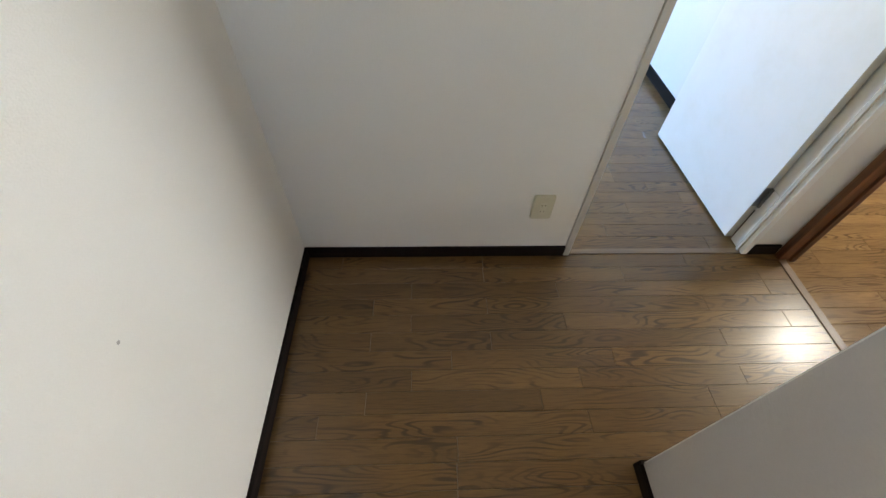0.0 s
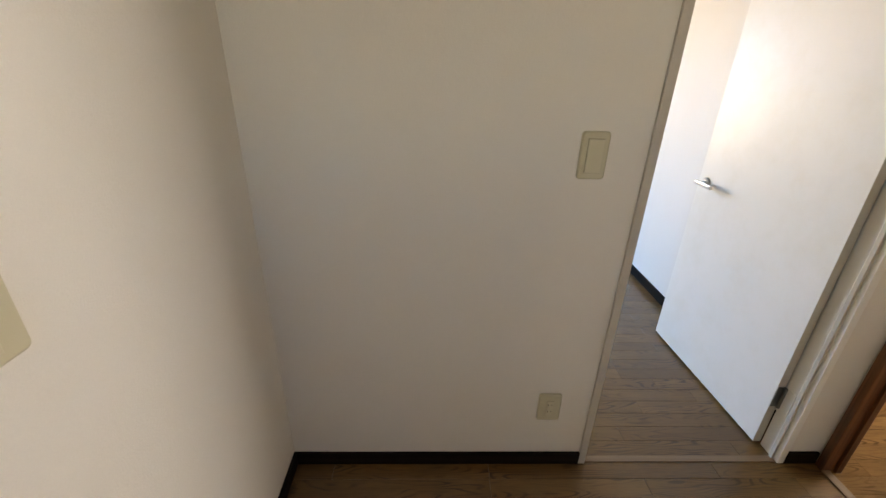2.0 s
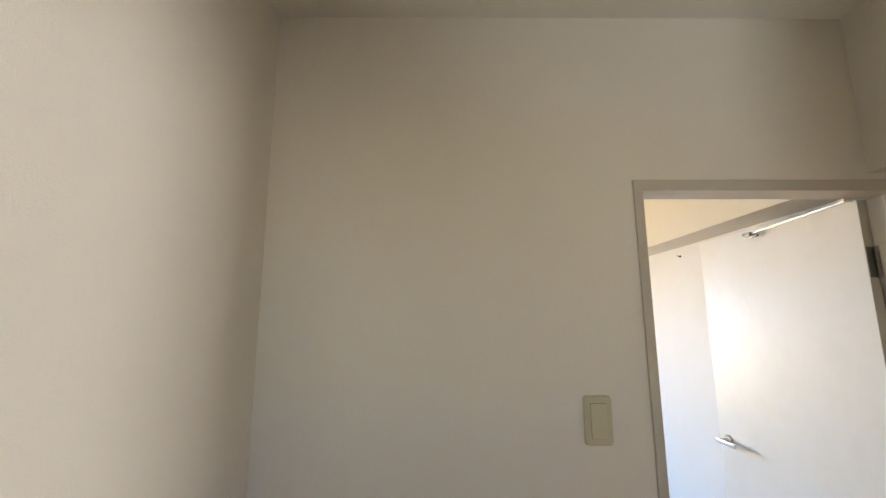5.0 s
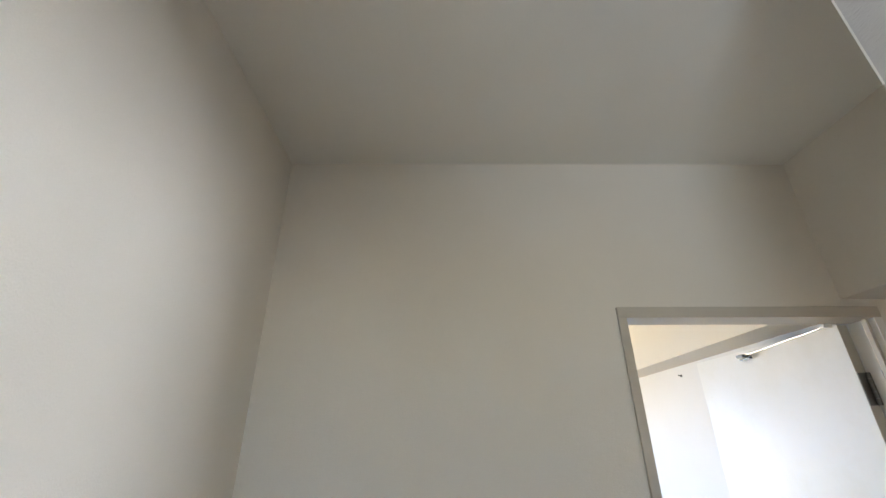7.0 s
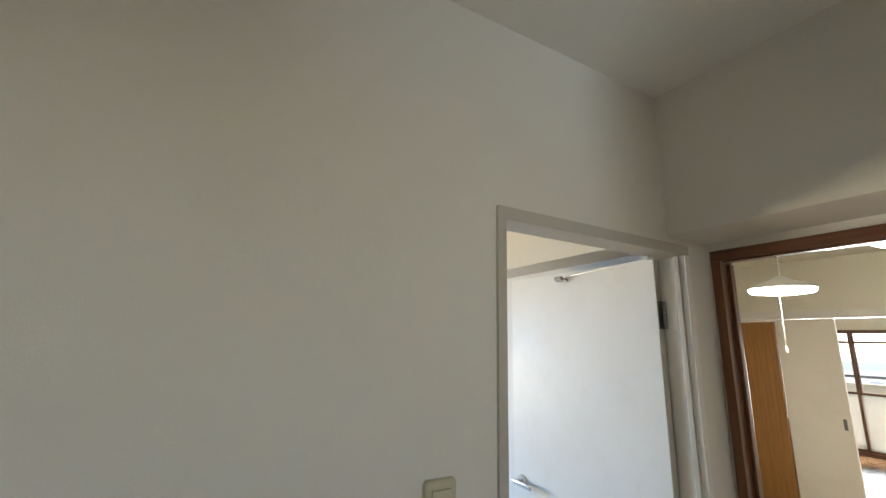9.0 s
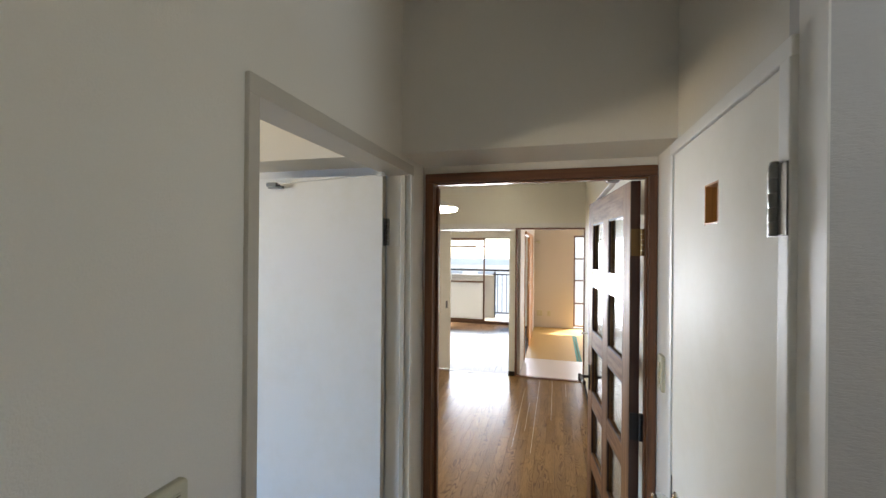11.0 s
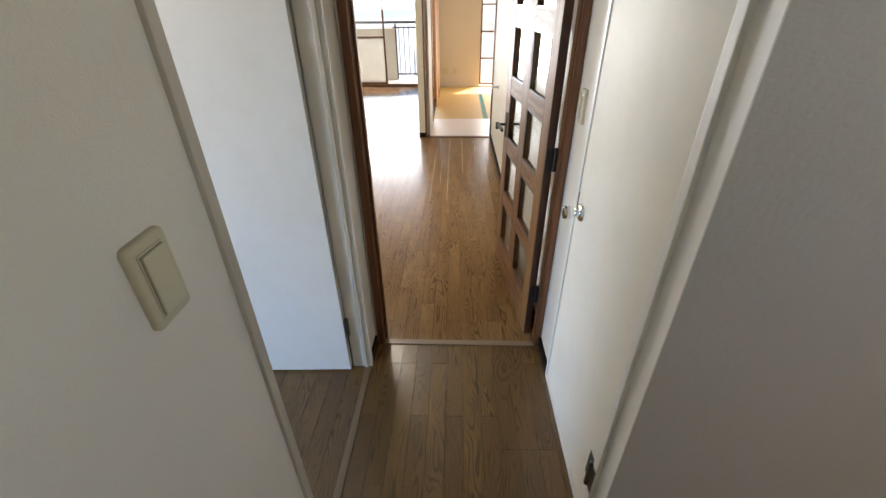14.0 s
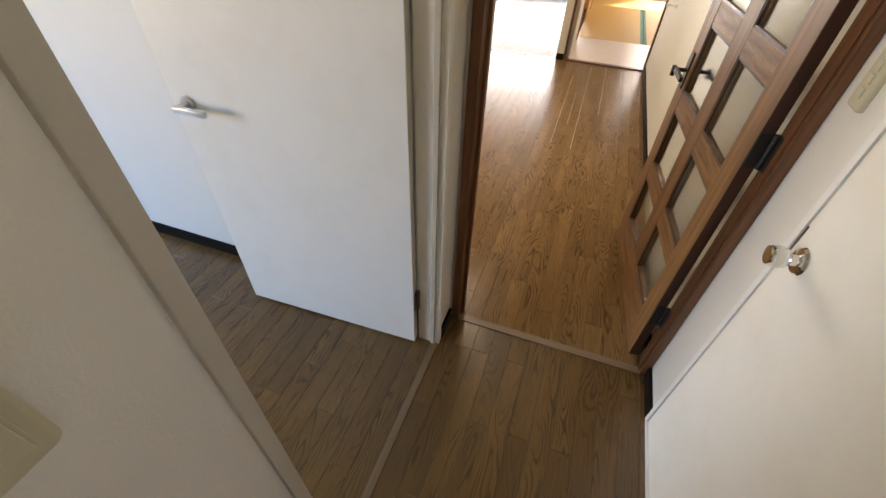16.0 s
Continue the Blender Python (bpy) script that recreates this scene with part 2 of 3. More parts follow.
def lathe(profile, m=None, turns=28, bm=None):
    """Turn a profile of (radius, height) round the z axis."""
    bm = bm or bmesh.new()
    rings = []
    m = m or Matrix.Identity(4)
    for r, z in profile:
        if r < 1e-6:
            rings.append([bm.verts.new(m @ Vector((0, 0, z)))])
        else:
            rings.append([bm.verts.new(m @ Vector((r * math.cos(a), r * math.sin(a), z))) for a in (2 * math.pi * i / turns for i in range(turns))])
    for a, b in zip(rings, rings[1:]):
        for i in range(turns):
            j = (i + 1) % turns
            if len(a) == 1 and len(b) > 1:
                bm.faces.new((a[0], b[j], b[i]))
            elif len(b) == 1 and len(a) > 1:
                bm.faces.new((a[i], a[j], b[0]))
            elif len(a) > 1:
                bm.faces.new((a[i], a[j], b[j], b[i]))
    bmesh.ops.recalc_face_normals(bm, faces=bm.faces)
    return bm


def part(name, bm, material, parent=None, label="", smooth=False):
    """Link a bmesh as one mesh object, under a thing or on its own."""
    me = bpy.data.meshes.new(name)
    if smooth:
        for f in bm.faces:
            f.smooth = True
    bm.to_mesh(me)
    bm.free()
    me.materials.append(material)
    if smooth:
        me.set_sharp_from_angle(angle=radians(40))
    ob = new(name, me)
    if parent is not None:
        ob.parent = parent
    if label:
        tagged(ob, label)
    return ob


def structure(name, bm, material, label, category):
    return tagged(part(name, bm, material), label, category, kind="structure")


def thing(name, label, category, group="", at=(0, 0, 0, 0, 0, 0)):
    ob = new(name)
    ob.empty_display_size = 0.1
    ob.matrix_world = pose(*at)
    return tagged(ob, label, category, group)


# ---- plan, in metres ----
CEIL = 2.50
HEAD = 1.935          # top of the door casings
XR, YR = 1.176, -0.864  # corner where the passage begins
XD = 2.12             # wall with the glazed door
XF = 5.89             # partition at the end of the dining kitchen
XW = 9.50             # window wall
YL = -0.865           # side wall of the dining kitchen

# ---- walls ----
structure("wall_west", boxes((-0.12, 0, -2.5, 0.12, 0, CEIL)), M_WALL, "off-white embossed vinyl wallpaper on the end wall", "wall")
structure("wall_north", boxes((0, 1.13, 0, 0.08, 0, CEIL), (1.13, 1.960, 0, 0.08, 1.92, CEIL), (1.960, 2.21, 0, 0.08, 0, CEIL)), M_WALL,
          "off-white papered wall with a doorway to a bedroom", "wall")
structure("wall_passage", boxes((XR + 0.1, 1.277, YR - 0.1, YR, 0, CEIL), (1.277, 1.89, YR - 0.1, YR, 1.92, CEIL), (1.89, XD, YR - 0.1, YR, 0, CEIL)), M_WALL,
          "off-white papered wall round a narrow ivory door", "wall")
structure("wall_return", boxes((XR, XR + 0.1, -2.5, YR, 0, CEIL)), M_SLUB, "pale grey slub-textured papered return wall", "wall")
structure("wall_glazed_door", boxes((XD, XD + 0.065, -0.035, 0, 0, CEIL), (XD, XD + 0.065, YR - 0.1, YR + 0.02, 0, CEIL), (XD, XD + 0.065, YR + 0.02, -0.035, 1.915, CEIL)),
          M_WALL, "cream papered wall round the brown door frame", "wall")
bm = boxes((1.872, XD, YR, 0, 1.961, CEIL))
structure("beam_passage", bm, M_WALL, "papered ceiling beam across the passage above the doors", "beam")
structure("wall_south", boxes((0, XR, -2.5, -2.4, 0, 1.3), (0, XR, -2.5, -2.4, 2.15, CEIL), (0, 0.15, -2.5, -2.4, 1.3, 2.15), (1.05, XR, -2.5, -2.4, 1.3, 2.15)),
          M_WALL, "plain papered wall with a high window behind the walker", "wall")
structure("wall_toilet_back", boxes((1.265, 2.2, -2.0, -1.9, 0, CEIL)), M_WALL, "plain papered wall of the small closet", "wall")
structure("ceiling_hall", boxes((-0.12, 2.21, -2.5, 0.12, CEIL, CEIL + 0.12)), M_CEIL, "off-white papered ceiling of the hall", "ceiling")

# bedroom
structure("wall_bedroom_east", boxes((2.09, 2.21, 0.08, 4.0, 0, CEIL)), M_BEDWALL, "plain white papered bedroom wall", "wall")
structure("beam_bedroom", boxes((1.89, 2.09, 0.08, 4.0, 1.965, CEIL)), M_WALL, "papered beam along the bedroom wall", "beam")
structure("wall_bedroom_north", boxes((-1.6, -1.2, 4.0, 4.1, 0, CEIL), (0.6, 2.21, 4.0, 4.1, 0, CEIL), (-1.2, 0.6, 4.0, 4.1, 0, 0.8), (-1.2, 0.6, 4.0, 4.1, 2.05, CEIL)),
          M_WALL, "papered bedroom wall with a window", "wall")
structure("wall_bedroom_west", boxes((-1.7, -1.6, 0, 4.1, 0, CEIL)), M_WALL, "papered bedroom wall", "wall")
structure("wall_bedroom_south", boxes((-1.6, -0.12, 0, 0.12, 0, CEIL)), M_WALL, "papered bedroom wall", "wall")
structure("ceiling_bedroom", boxes((-1.7, 2.21, 0.08, 4.1, CEIL, CEIL + 0.12)), M_LDKWALL, "ivory papered bedroom ceiling", "ceiling")

# dining kitchen
structure("wall_kitchen_side", boxes((XD + 0.065, XF, YL - 0.1, YL, 0, CEIL)), M_LDKWALL, "ivory papered side wall of the dining kitchen", "wall")
structure("wall_kitchen_north", boxes((2.21, 4.98, 1.75, 1.85, 0, CEIL), (5.70, XF, 1.75, 1.85, 0, CEIL), (4.98, 5.70, 1.75, 1.85, 1.93, CEIL), (2.21, 5.9, 2.3, 2.4, 0, CEIL)), M_LDKWALL,
          "ivory papered wall of the dining kitchen", "wall")
structure("wall_partition", boxes((XF, XF + 0.1, YL - 0.1, 1.85, 1.968, CEIL), (XF, XF + 0.1, -0.014, 0.063, 0, 1.884), (XF, XF + 0.1, 1.74, 1.85, 0, 1.884)), M_LDKWALL,
          "ivory papered partition above the wide openings", "wall")
structure("lintel_partition", boxes((XF - 0.02, XF + 0.12, -0.014, 1.75, 1.885, 1.968), (XF - 0.02, XF + 0.12, YL, -0.014, 1.912, 1.968), bevel=0.003), M_CASEW, "ivory painted lintel above both openings", "lintel")
structure("ceiling_kitchen", boxes((2.21, XF + 0.1, YL - 0.1, 2.4, CEIL - 0.01, CEIL + 0.1)), M_LDKWALL, "ivory papered ceiling of the dining kitchen", "ceiling")

# living room and tatami room
structure("wall_tatami_partition", boxes((XF + 0.1, 6.70, -0.072, -0.012, 0, CEIL), (6.70, 8.38, -0.072, -0.012, 1.90, CEIL), (8.38, XW, -0.072, -0.012, 0, CEIL)), M_SAND,
          "cream plastered wall between the living room and the tatami room", "wall")
structure("wall_window", boxes((XW, XW + 0.12, -0.012, 0.12, 0, CEIL), (XW, XW + 0.12, 0.12, 2.7, 1.89, CEIL), (XW, XW + 0.12, 2.7, 3.0, 0, CEIL)), M_LDKWALL, "ivory wall round the balcony window", "wall")
structure("wall_tatami_east", boxes((XW - 0.05, XW + 0.12, -0.87, -0.072, 0, CEIL), (XW - 0.05, XW + 0.12, -2.6, -0.87, 1.93, CEIL), (XW - 0.05, XW + 0.12, -2.8, -2.6, 0, CEIL)), M_SAND, "cream plastered tatami room wall", "wall")
structure("wall_living_north", boxes((XF + 0.1, XW, 2.9, 3.0, 0, CEIL)), M_LDKWALL, "ivory papered living room wall", "wall")
structure("wall_tatami_south", boxes((XF + 0.1, XW, -2.8, -2.7, 0, CEIL)), M_SAND, "cream plastered tatami room wall", "wall")
structure("wall_living_west", boxes((XF, XF + 0.1, 1.85, 3.0, 0, CEIL), (XF, XF + 0.1, -2.8, YL - 0.1, 0, CEIL)), M_LDKWALL, "ivory papered wall", "wall")
structure("ceiling_living", boxes((XF + 0.1, XW + 0.12, -2.8, 3.0, CEIL - 0.01, CEIL + 0.1)), M_LDKWALL, "ivory ceiling of the far rooms", "ceiling")

# skirting
H = 0.058
structure("baseboard_north", boxes((0.012, 1.124, -0.012, 0, 0, H), (1.973, 2.105, -0.012, 0, 0, H), bevel=0.0015), M_BASE, "near-black dark brown skirting board", "skirting board")
structure("baseboard_west", boxes((0, 0.012, -2.4, 0, 0, H), bevel=0.0015), M_BASEY, "near-black dark brown skirting board", "skirting board")
structure("baseboard_return", boxes((XR - 0.012, XR, -1.15, YR, 0, H - 0.008), (XR - 0.006, XR, -2.4, -1.15, 0, 0.012), bevel=0.0015), M_BASEY, "near-black dark brown skirting board", "skirting board")
structure("baseboard_passage", boxes((XR - 0.012, 1.241, YR, YR + 0.010, 0, H), (1.916, XD - 0.012, YR, YR + 0.012, 0, H), bevel=0.0015), M_BASE, "near-black dark brown skirting board", "skirting board")
structure("baseboard_bedroom", boxes((2.078, 2.09, 0.08, 4.0, 0, 0.065), bevel=0.0015), M_BASEY, "dark brown skirting board", "skirting board")
structure("baseboard_kitchen", boxes((XD + 0.12, XF - 0.02, YL, YL + 0.012, 0, 0.055), bevel=0.0015), M_BASE, "dark brown skirting board", "skirting board")
structure("baseboard_post", boxes((XF - 0.012, XF, -0.014, 0.063, 0, 0.06), bevel=0.0015), M_BASEY, "dark brown skirting block", "skirting board")


part("smudge", lathe([(0, 0), (0.004, 0), (0.003, 0.0004), (0, 0.0005)], pose(0, -0.800, 0.777, 0, 90, 0), 9), mat("smudge_grey", (0.36, 0.33, 0.29), 0.8), bpy.data.objects["wall_west"], "small grey scuff")
part("screw_hole", lathe([(0, 0), (0.004, 0), (0.003, 0.0006), (0, 0.0006)], pose(XR, -1.50, 0.224, 0, -90, 0), 9), mat("rusty_mark", (0.16, 0.06, 0.04), 0.8), bpy.data.objects["wall_return"], "tiny rusty screw mark")


# ---- doors of the hall ----
def casing(name, x0, x1, y_face, out, top, width, wide_far, material, label, depth):
    """A three-sided casing on a wall that runs along x; out is the side on which it stands proud. It lines the opening."""
    ob = thing(name, label, "door frame")
    ob["kind"] = "structure"
    ya, yb = sorted((y_face + out * 0.010, y_face - out * depth))
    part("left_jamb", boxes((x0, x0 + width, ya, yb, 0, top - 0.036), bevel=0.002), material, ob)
    # Whiter colour on this jamb stands in for the strong bedroom light there.
    part("right_jamb", boxes((x1 - wide_far, x1, ya, yb, 0, top - 0.036), bevel=0.002), M_CASEW, ob, "jamb whitened for the strong light on it")
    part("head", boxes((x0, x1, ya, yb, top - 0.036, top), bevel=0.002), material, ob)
    return ob


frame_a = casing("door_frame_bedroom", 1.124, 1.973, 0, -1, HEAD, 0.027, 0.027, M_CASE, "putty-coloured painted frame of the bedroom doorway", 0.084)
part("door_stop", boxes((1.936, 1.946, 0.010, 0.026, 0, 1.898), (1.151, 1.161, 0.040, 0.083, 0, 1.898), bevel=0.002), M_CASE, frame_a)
structure("sill_bedroom", boxes((1.151, 1.946, -0.004, 0.024, -0.02, 0.004), bevel=0.0015), M_SILL, "pale brown timber threshold strip", "threshold")

# bedroom leaf, opened into the bedroom
leaf_a = thing("bedroom_door", "flush white door leaf standing wide open into the bedroom", "door", at=(1.912, 0.090, 0.0, 0, 0, 91.8))
part("leaf", boxes((0.0, 0.796, -0.034, -0.001, 0.012, 1.898), bevel=0.0015), M_DOOR, leaf_a).matrix_parent_inverse = Matrix.Identity(4)
part("edge_band", boxes((-0.0015, 0.0, -0.034, -0.001, 0.012, 1.898)), M_EDGE, leaf_a)
for z in (0.262, 1.69):
    hb = boxes((-0.004, -0.0015, -0.034, -0.002, z - 0.05, z + 0.05))
    for k in range(5):
        lathe([(0, -0.0095), (0.0065, -0.0095), (0.0065, 0.0095), (0, 0.0095)], pose(-0.012, -0.027, z - 0.04 + k * 0.02), 12, hb)
    part("hinge", hb, M_STEEL, leaf_a, "steel butt hinge")
    # jamb plate is coloured paler than the hinge for the light it reflects
    part("hinge_plate", boxes((-0.055, -0.018, -0.0338, -0.0300, z - 0.05, z + 0.05), bevel=0.0006), M_PLATEAL, leaf_a, "hinge plate on the jamb, paled for the light it reflects")
lv = lathe([(0, 0), (0.025, 0), (0.025, 0.006), (0.021, 0.010), (0.010, 0.010), (0.010, 0.045), (0, 0.045)], pose(0.735, 0.0, 0.945, -90, 0, 0), 24)
part("rose", lv, M_LEVER, leaf_a, "brushed round rose", smooth=True)
lv = boxes((0.63, 0.748, 0.040, 0.056, 0.934, 0.955), bevel=0.006)
part("lever", lv, M_LEVER, leaf_a, "satin silver lever", smooth=True)

# stay arm that runs from the top of the leaf to the head of the frame
stay = thing("door_stay", "thin polished door stay from the white leaf to the head", "door stay", at=(1.876, 0.52, 1.872))


def rod(bm, a, b, r, n=10):
    a, b = Vector(a), Vector(b)
    d = b - a
    m = Matrix.Translation(a) @ d.to_track_quat("Z", "Y").to_matrix().to_4x4()
    return lathe([(0, 0), (r, 0), (r, d.length), (0, d.length)], m, n, bm)


bm = rod(bmesh.new(), (0, 0, 0), (-0.02, -0.445, 0.017), 0.0024)
part("rod", bm, M_LEVER, stay, "polished rod")
part("bracket", boxes((-0.012, 0.016, -0.012, 0.030, -0.010, 0.006), (0.002, 0.016, -0.030, 0.034, -0.016, -0.006), bevel=0.002), M_STEEL, stay, "small steel bracket")
part("head_bracket", boxes((-0.034, -0.004, -0.458, -0.436, 0.012, 0.024), bevel=0.002), M_PLATEAL, stay, "small steel bracket on the door head")
hk = thing("wall_hook", "tiny dark screw hook in the white bedroom wall under the beam", "hook", at=(2.09, 1.40, 1.905))
part("hook", rod(boxes((-0.006, 0, -0.008, 0.008, -0.006, 0.006), bevel=0.001), (-0.004, 0, 0), (-0.022, 0, 0.004), 0.003), M_BLACK, hk)

# closet door in the passage
frame_t = thing("door_frame_closet", "white painted frame round the narrow ivory door", "door frame")
frame_t["kind"] = "structure"
y0, y1 = YR - 0.09, YR + 0.010
part("right_jamb", boxes((1.243, 1.275, y0, y1 + 0.004, 0, 1.917), bevel=0.003), M_CASEW, frame_t)
part("left_jamb", boxes((1.892, 1.914, y0, y1, 0, 1.917), bevel=0.002), M_CASEW, frame_t)
part("head", boxes((1.243, 1.914, y0, y1 + 0.002, 1.917, 1.948), bevel=0.003), M_CASEW, frame_t)
part("corner_board", boxes((XR, 1.243, YR, YR + 0.003, H, CEIL)), M_CASEW, frame_t)
part("sill", boxes((1.275, 1.892, y0, y1, -0.01, 0.018), bevel=0.002), M_CASEW, frame_t)
leaf_t = thing("closet_door", "closed narrow ivory gloss-painted door with a small framed peephole window", "door", at=(1.277, YR + 0.006, 0))
W0, W1, Z0, Z1 = 0.262, 0.348, 1.690, 1.783
part("leaf", boxes((0, W0, -0.034, 0, 0.022, 1.914), (W1, 0.612, -0.034, 0, 0.022, 1.914), (W0, W1, -0.034, 0, 0.022, Z0), (W0, W1, -0.034, 0, Z1, 1.914)), M_TDOOR, leaf_t)
part("window_lining", boxes((W0, W0 + 0.004, -0.034, 0, Z0, Z1), (W1 - 0.004, W1, -0.034, 0, Z0, Z1), (W0, W1, -0.034, 0, Z0, Z0 + 0.004), (W0, W1, -0.034, 0, Z1 - 0.004, Z1)), M_ORANGE, leaf_t, "raw timber lining")
part("backing", boxes((W0 + 0.004, W0 + 0.030, -0.030, -0.024, Z0, Z1), (W0 + 0.033, W1 - 0.004, -0.030, -0.024, Z0, Z1)), M_AMBER, leaf_t, "varnished timber slats behind the opening")
for z in (0.262, 1.708):
    hb = boxes((0.004, 0.044, 0.0, 0.003, z - 0.055, z + 0.055), (-0.034, -0.006, 0.0085, 0.0110, z - 0.055, z + 0.055), bevel=0.0008)
    part("hinge_plate", hb, M_STEEL, leaf_t, "steel hinge plate")
    kb = bmesh.new()
    for k in range(5):
        lathe([(0, -0.0108), (0.008, -0.0108), (0.0088, -0.009), (0.0088, 0.009), (0.008, 0.0108), (0, 0.0108)], pose(0.0, 0.011, z - 0.044 + k * 0.022), 14, kb)
    lathe([(0, 0), (0.007, 0), (0.007, 0.004), (0, 0.007)], pose(0.0, 0.011, z + 0.055), 12, kb)
    part("hinge_knuckle", kb, M_STEEL, leaf_t, "steel hinge knuckle", smooth=True)
K = pose(0.550, 0.0, 0.912, -90, 0, 0)
part("rose", lathe([(0, 0), (0.031, 0), (0.032, 0.003), (0.028, 0.009), (0.014, 0.012), (0.012, 0.024), (0, 0.024)], K, 32), M_CHROME, leaf_t, "chrome rose", smooth=True)
part("knob", lathe([(0, 0.022), (0.012, 0.022), (0.021, 0.030), (0.0235, 0.040), (0.0235, 0.056), (0.021, 0.064), (0.012, 0.067), (0, 0.067)], K, 32), M_CHROME, leaf_t, "chrome round knob", smooth=True)
part("knob_sleeve", lathe([(0.0239, 0.041), (0.0243, 0.043), (0.0243, 0.053), (0.0239, 0.055)], K, 32), mat("satin_sleeve", (0.75, 0.75, 0.72), 0.4, 0.6), leaf_t, "satin band on the knob", smooth=True)
part("latch_plate", boxes((0.6055, 0.611, 0.0, 0.0025, 0.87, 0.965), bevel=0.0006), M_STEEL, leaf_t, "steel latch plate")


# ---- switches and outlets ----
def wall_plate(name, label, w, h, at, gang):
    ob = thing(name, label, "outlet" if gang == "outlet" else "light switch", at=at)
    bm = bmesh.new()
    add_box(bm, -w / 2, w / 2, -0.011, 0, -h / 2, h / 2)
    vert = [e for e in bm.edges if abs(e.verts[0].co.z - e.verts[1].co.z) < 1e-6 and abs(e.verts[0].co.x - e.verts[1].co.x) < 1e-6]
    bmesh.ops.bevel(bm, geom=vert, offset=0.010, segments=4, profile=0.5, affect="EDGES")
    bm.normal_update()
    front = [f for f in bm.faces if f.normal.y < -0.9]
    rim = list({e for f in front for e in f.edges})
    bmesh.ops.bevel(bm, geom=rim, offset=0.0065, segments=3, profile=0.6, affect="EDGES")
    part("plate", bm, M_PLATE, ob, smooth=True)
    if gang == "switch":
        a, b = 0.0225, h / 2 - 0.019
        part("surround", boxes((-a - 0.003, a + 0.003, -0.0125, -0.010, -b - 0.003, b + 0.003), bevel=0.0008), M_PLATE, ob)
        part("joint", boxes((-a, a, -0.0129, -0.0124, -b, b)), M_GAP, ob, "shadow gap")
        part("rocker", boxes((-a + 0.0007, a - 0.0003, -0.0165, -0.0128, -b + 0.001, b - 0.001), bevel=0.0014), M_PLATE2, ob, "wide cream rocker")
    elif gang == "outlet":
        part("insert", boxes((-0.012, 0.012, -0.0125, -0.010, -0.033, 0.033), bevel=0.0006), M_PLATE2, ob)
        slots = []
        for z in (0.016, -0.016):
            slots += [(-0.0075, -0.0055, -0.0128, -0.0124, z - 0.0045, z + 0.0045), (0.0055, 0.0075, -0.0128, -0.0124, z - 0.0035, z + 0.0035)]
        [part("slot", boxes(sl), M_SLOT, ob, "dark plug slot") for sl in slots]
    else:
        for z in (0.026, 0.0, -0.026):
            part("button", boxes((-0.009, 0.009, -0.0145, -0.010, z - 0.010, z + 0.010), bevel=0.001), M_PLATE2, ob)
    return ob


wall_plate("light_switch", "yellowed cream rocker switch beside the bedroom doorway", 0.078, 0.133, (0.970, 0, 1.230, 0, 0, 0), "switch")
wall_plate("wall_outlet", "yellowed cream double outlet above the dark skirting", 0.084, 0.124, (0.970, 0, 0.298, 0, 0, 0), "outlet")
wall_plate("light_switch", "yellowed cream wide rocker switch on the end wall", 0.125, 0.125, (0, -0.762, 1.172, 0, 0, 90), "switch")
wall_plate("light_switch", "cream three-button switch between the ivory door and brown frame", 0.060, 0.118, (2.028, YR, 1.228, 0, 0, 180), "three")
wall_plate("wall_outlet", "grey-beige square double socket low on the tatami room wall", 0.120, 0.120, (XW - 0.05, -0.19, 0.303, 0, 0, -90), "plain")
wall_plate("wall_outlet", "small beige socket low on the tatami room wall", 0.070, 0.115, (XW - 0.05, -0.38, 0.300, 0, 0, -90), "outlet")

# ---- glazed door and its frame ----
frame_g = thing("door_frame_kitchen", "dark reddish-brown stained door frame at the end of the passage", "door frame")
frame_g["kind"] = "structure"
part("left_jamb", boxes((2.105, 2.190, -0.044, -0.012, 0, 1.892), (2.150, 2.175, -0.056, -0.044, 0, 1.880), bevel=0.002), M_FRAME, frame_g)
part("right_jamb", boxes((2.105, 2.190, YR + 0.002, YR + 0.030, 0, 1.892), (2.122, 2.140, YR + 0.030, YR + 0.036, 0, 1.886), bevel=0.002), M_FRAME, frame_g)
part("head", boxes((2.105, 2.190, YR + 0.002, -0.012, 1.892, 1.930), (2.122, 2.140, YR + 0.030, -0.044, 1.886, 1.892), bevel=0.002), M_FRAMEY, frame_g)
structure("sill_kitchen", boxes((2.100, 2.134, YR + 0.03, -0.044, -0.02, 0.005), bevel=0.0015), M_SILLY, "pale timber threshold strip between the two floors", "threshold")

gdoor = thing("glazed_door", "brown stained glazed door with ten small panes standing open", "door", at=(2.182, -0.786, 0, 0, 0, 6.0))
T = 0.036
part("hinge_stile", boxes((0.0015, 0.10, -T, 0, 0.012, 1.888), bevel=0.0015), M_LEAF, gdoor)
part("hinge_edge", boxes((0, 0.0015, -T + 0.001, -0.001, 0.012, 1.888)), M_LEAFEDGE, gdoor, "dark brown edge")
part("lock_stile", boxes((0.715, 0.815, -T, 0, 0.012, 1.888), bevel=0.0015), M_LEAF, gdoor)
part("middle_stile", boxes((0.355, 0.460, -T + 0.001, -0.001, 0.20, 1.77), bevel=0.0015), M_LEAF, gdoor)
part("bottom_rail", boxes((0.10, 0.715, -T, 0, 0.012, 0.20), bevel=0.0015), M_LEAFX, gdoor)
part("top_rail", boxes((0.10, 0.715, -T, 0, 1.77, 1.888), bevel=0.0015), M_LEAFX, gdoor)
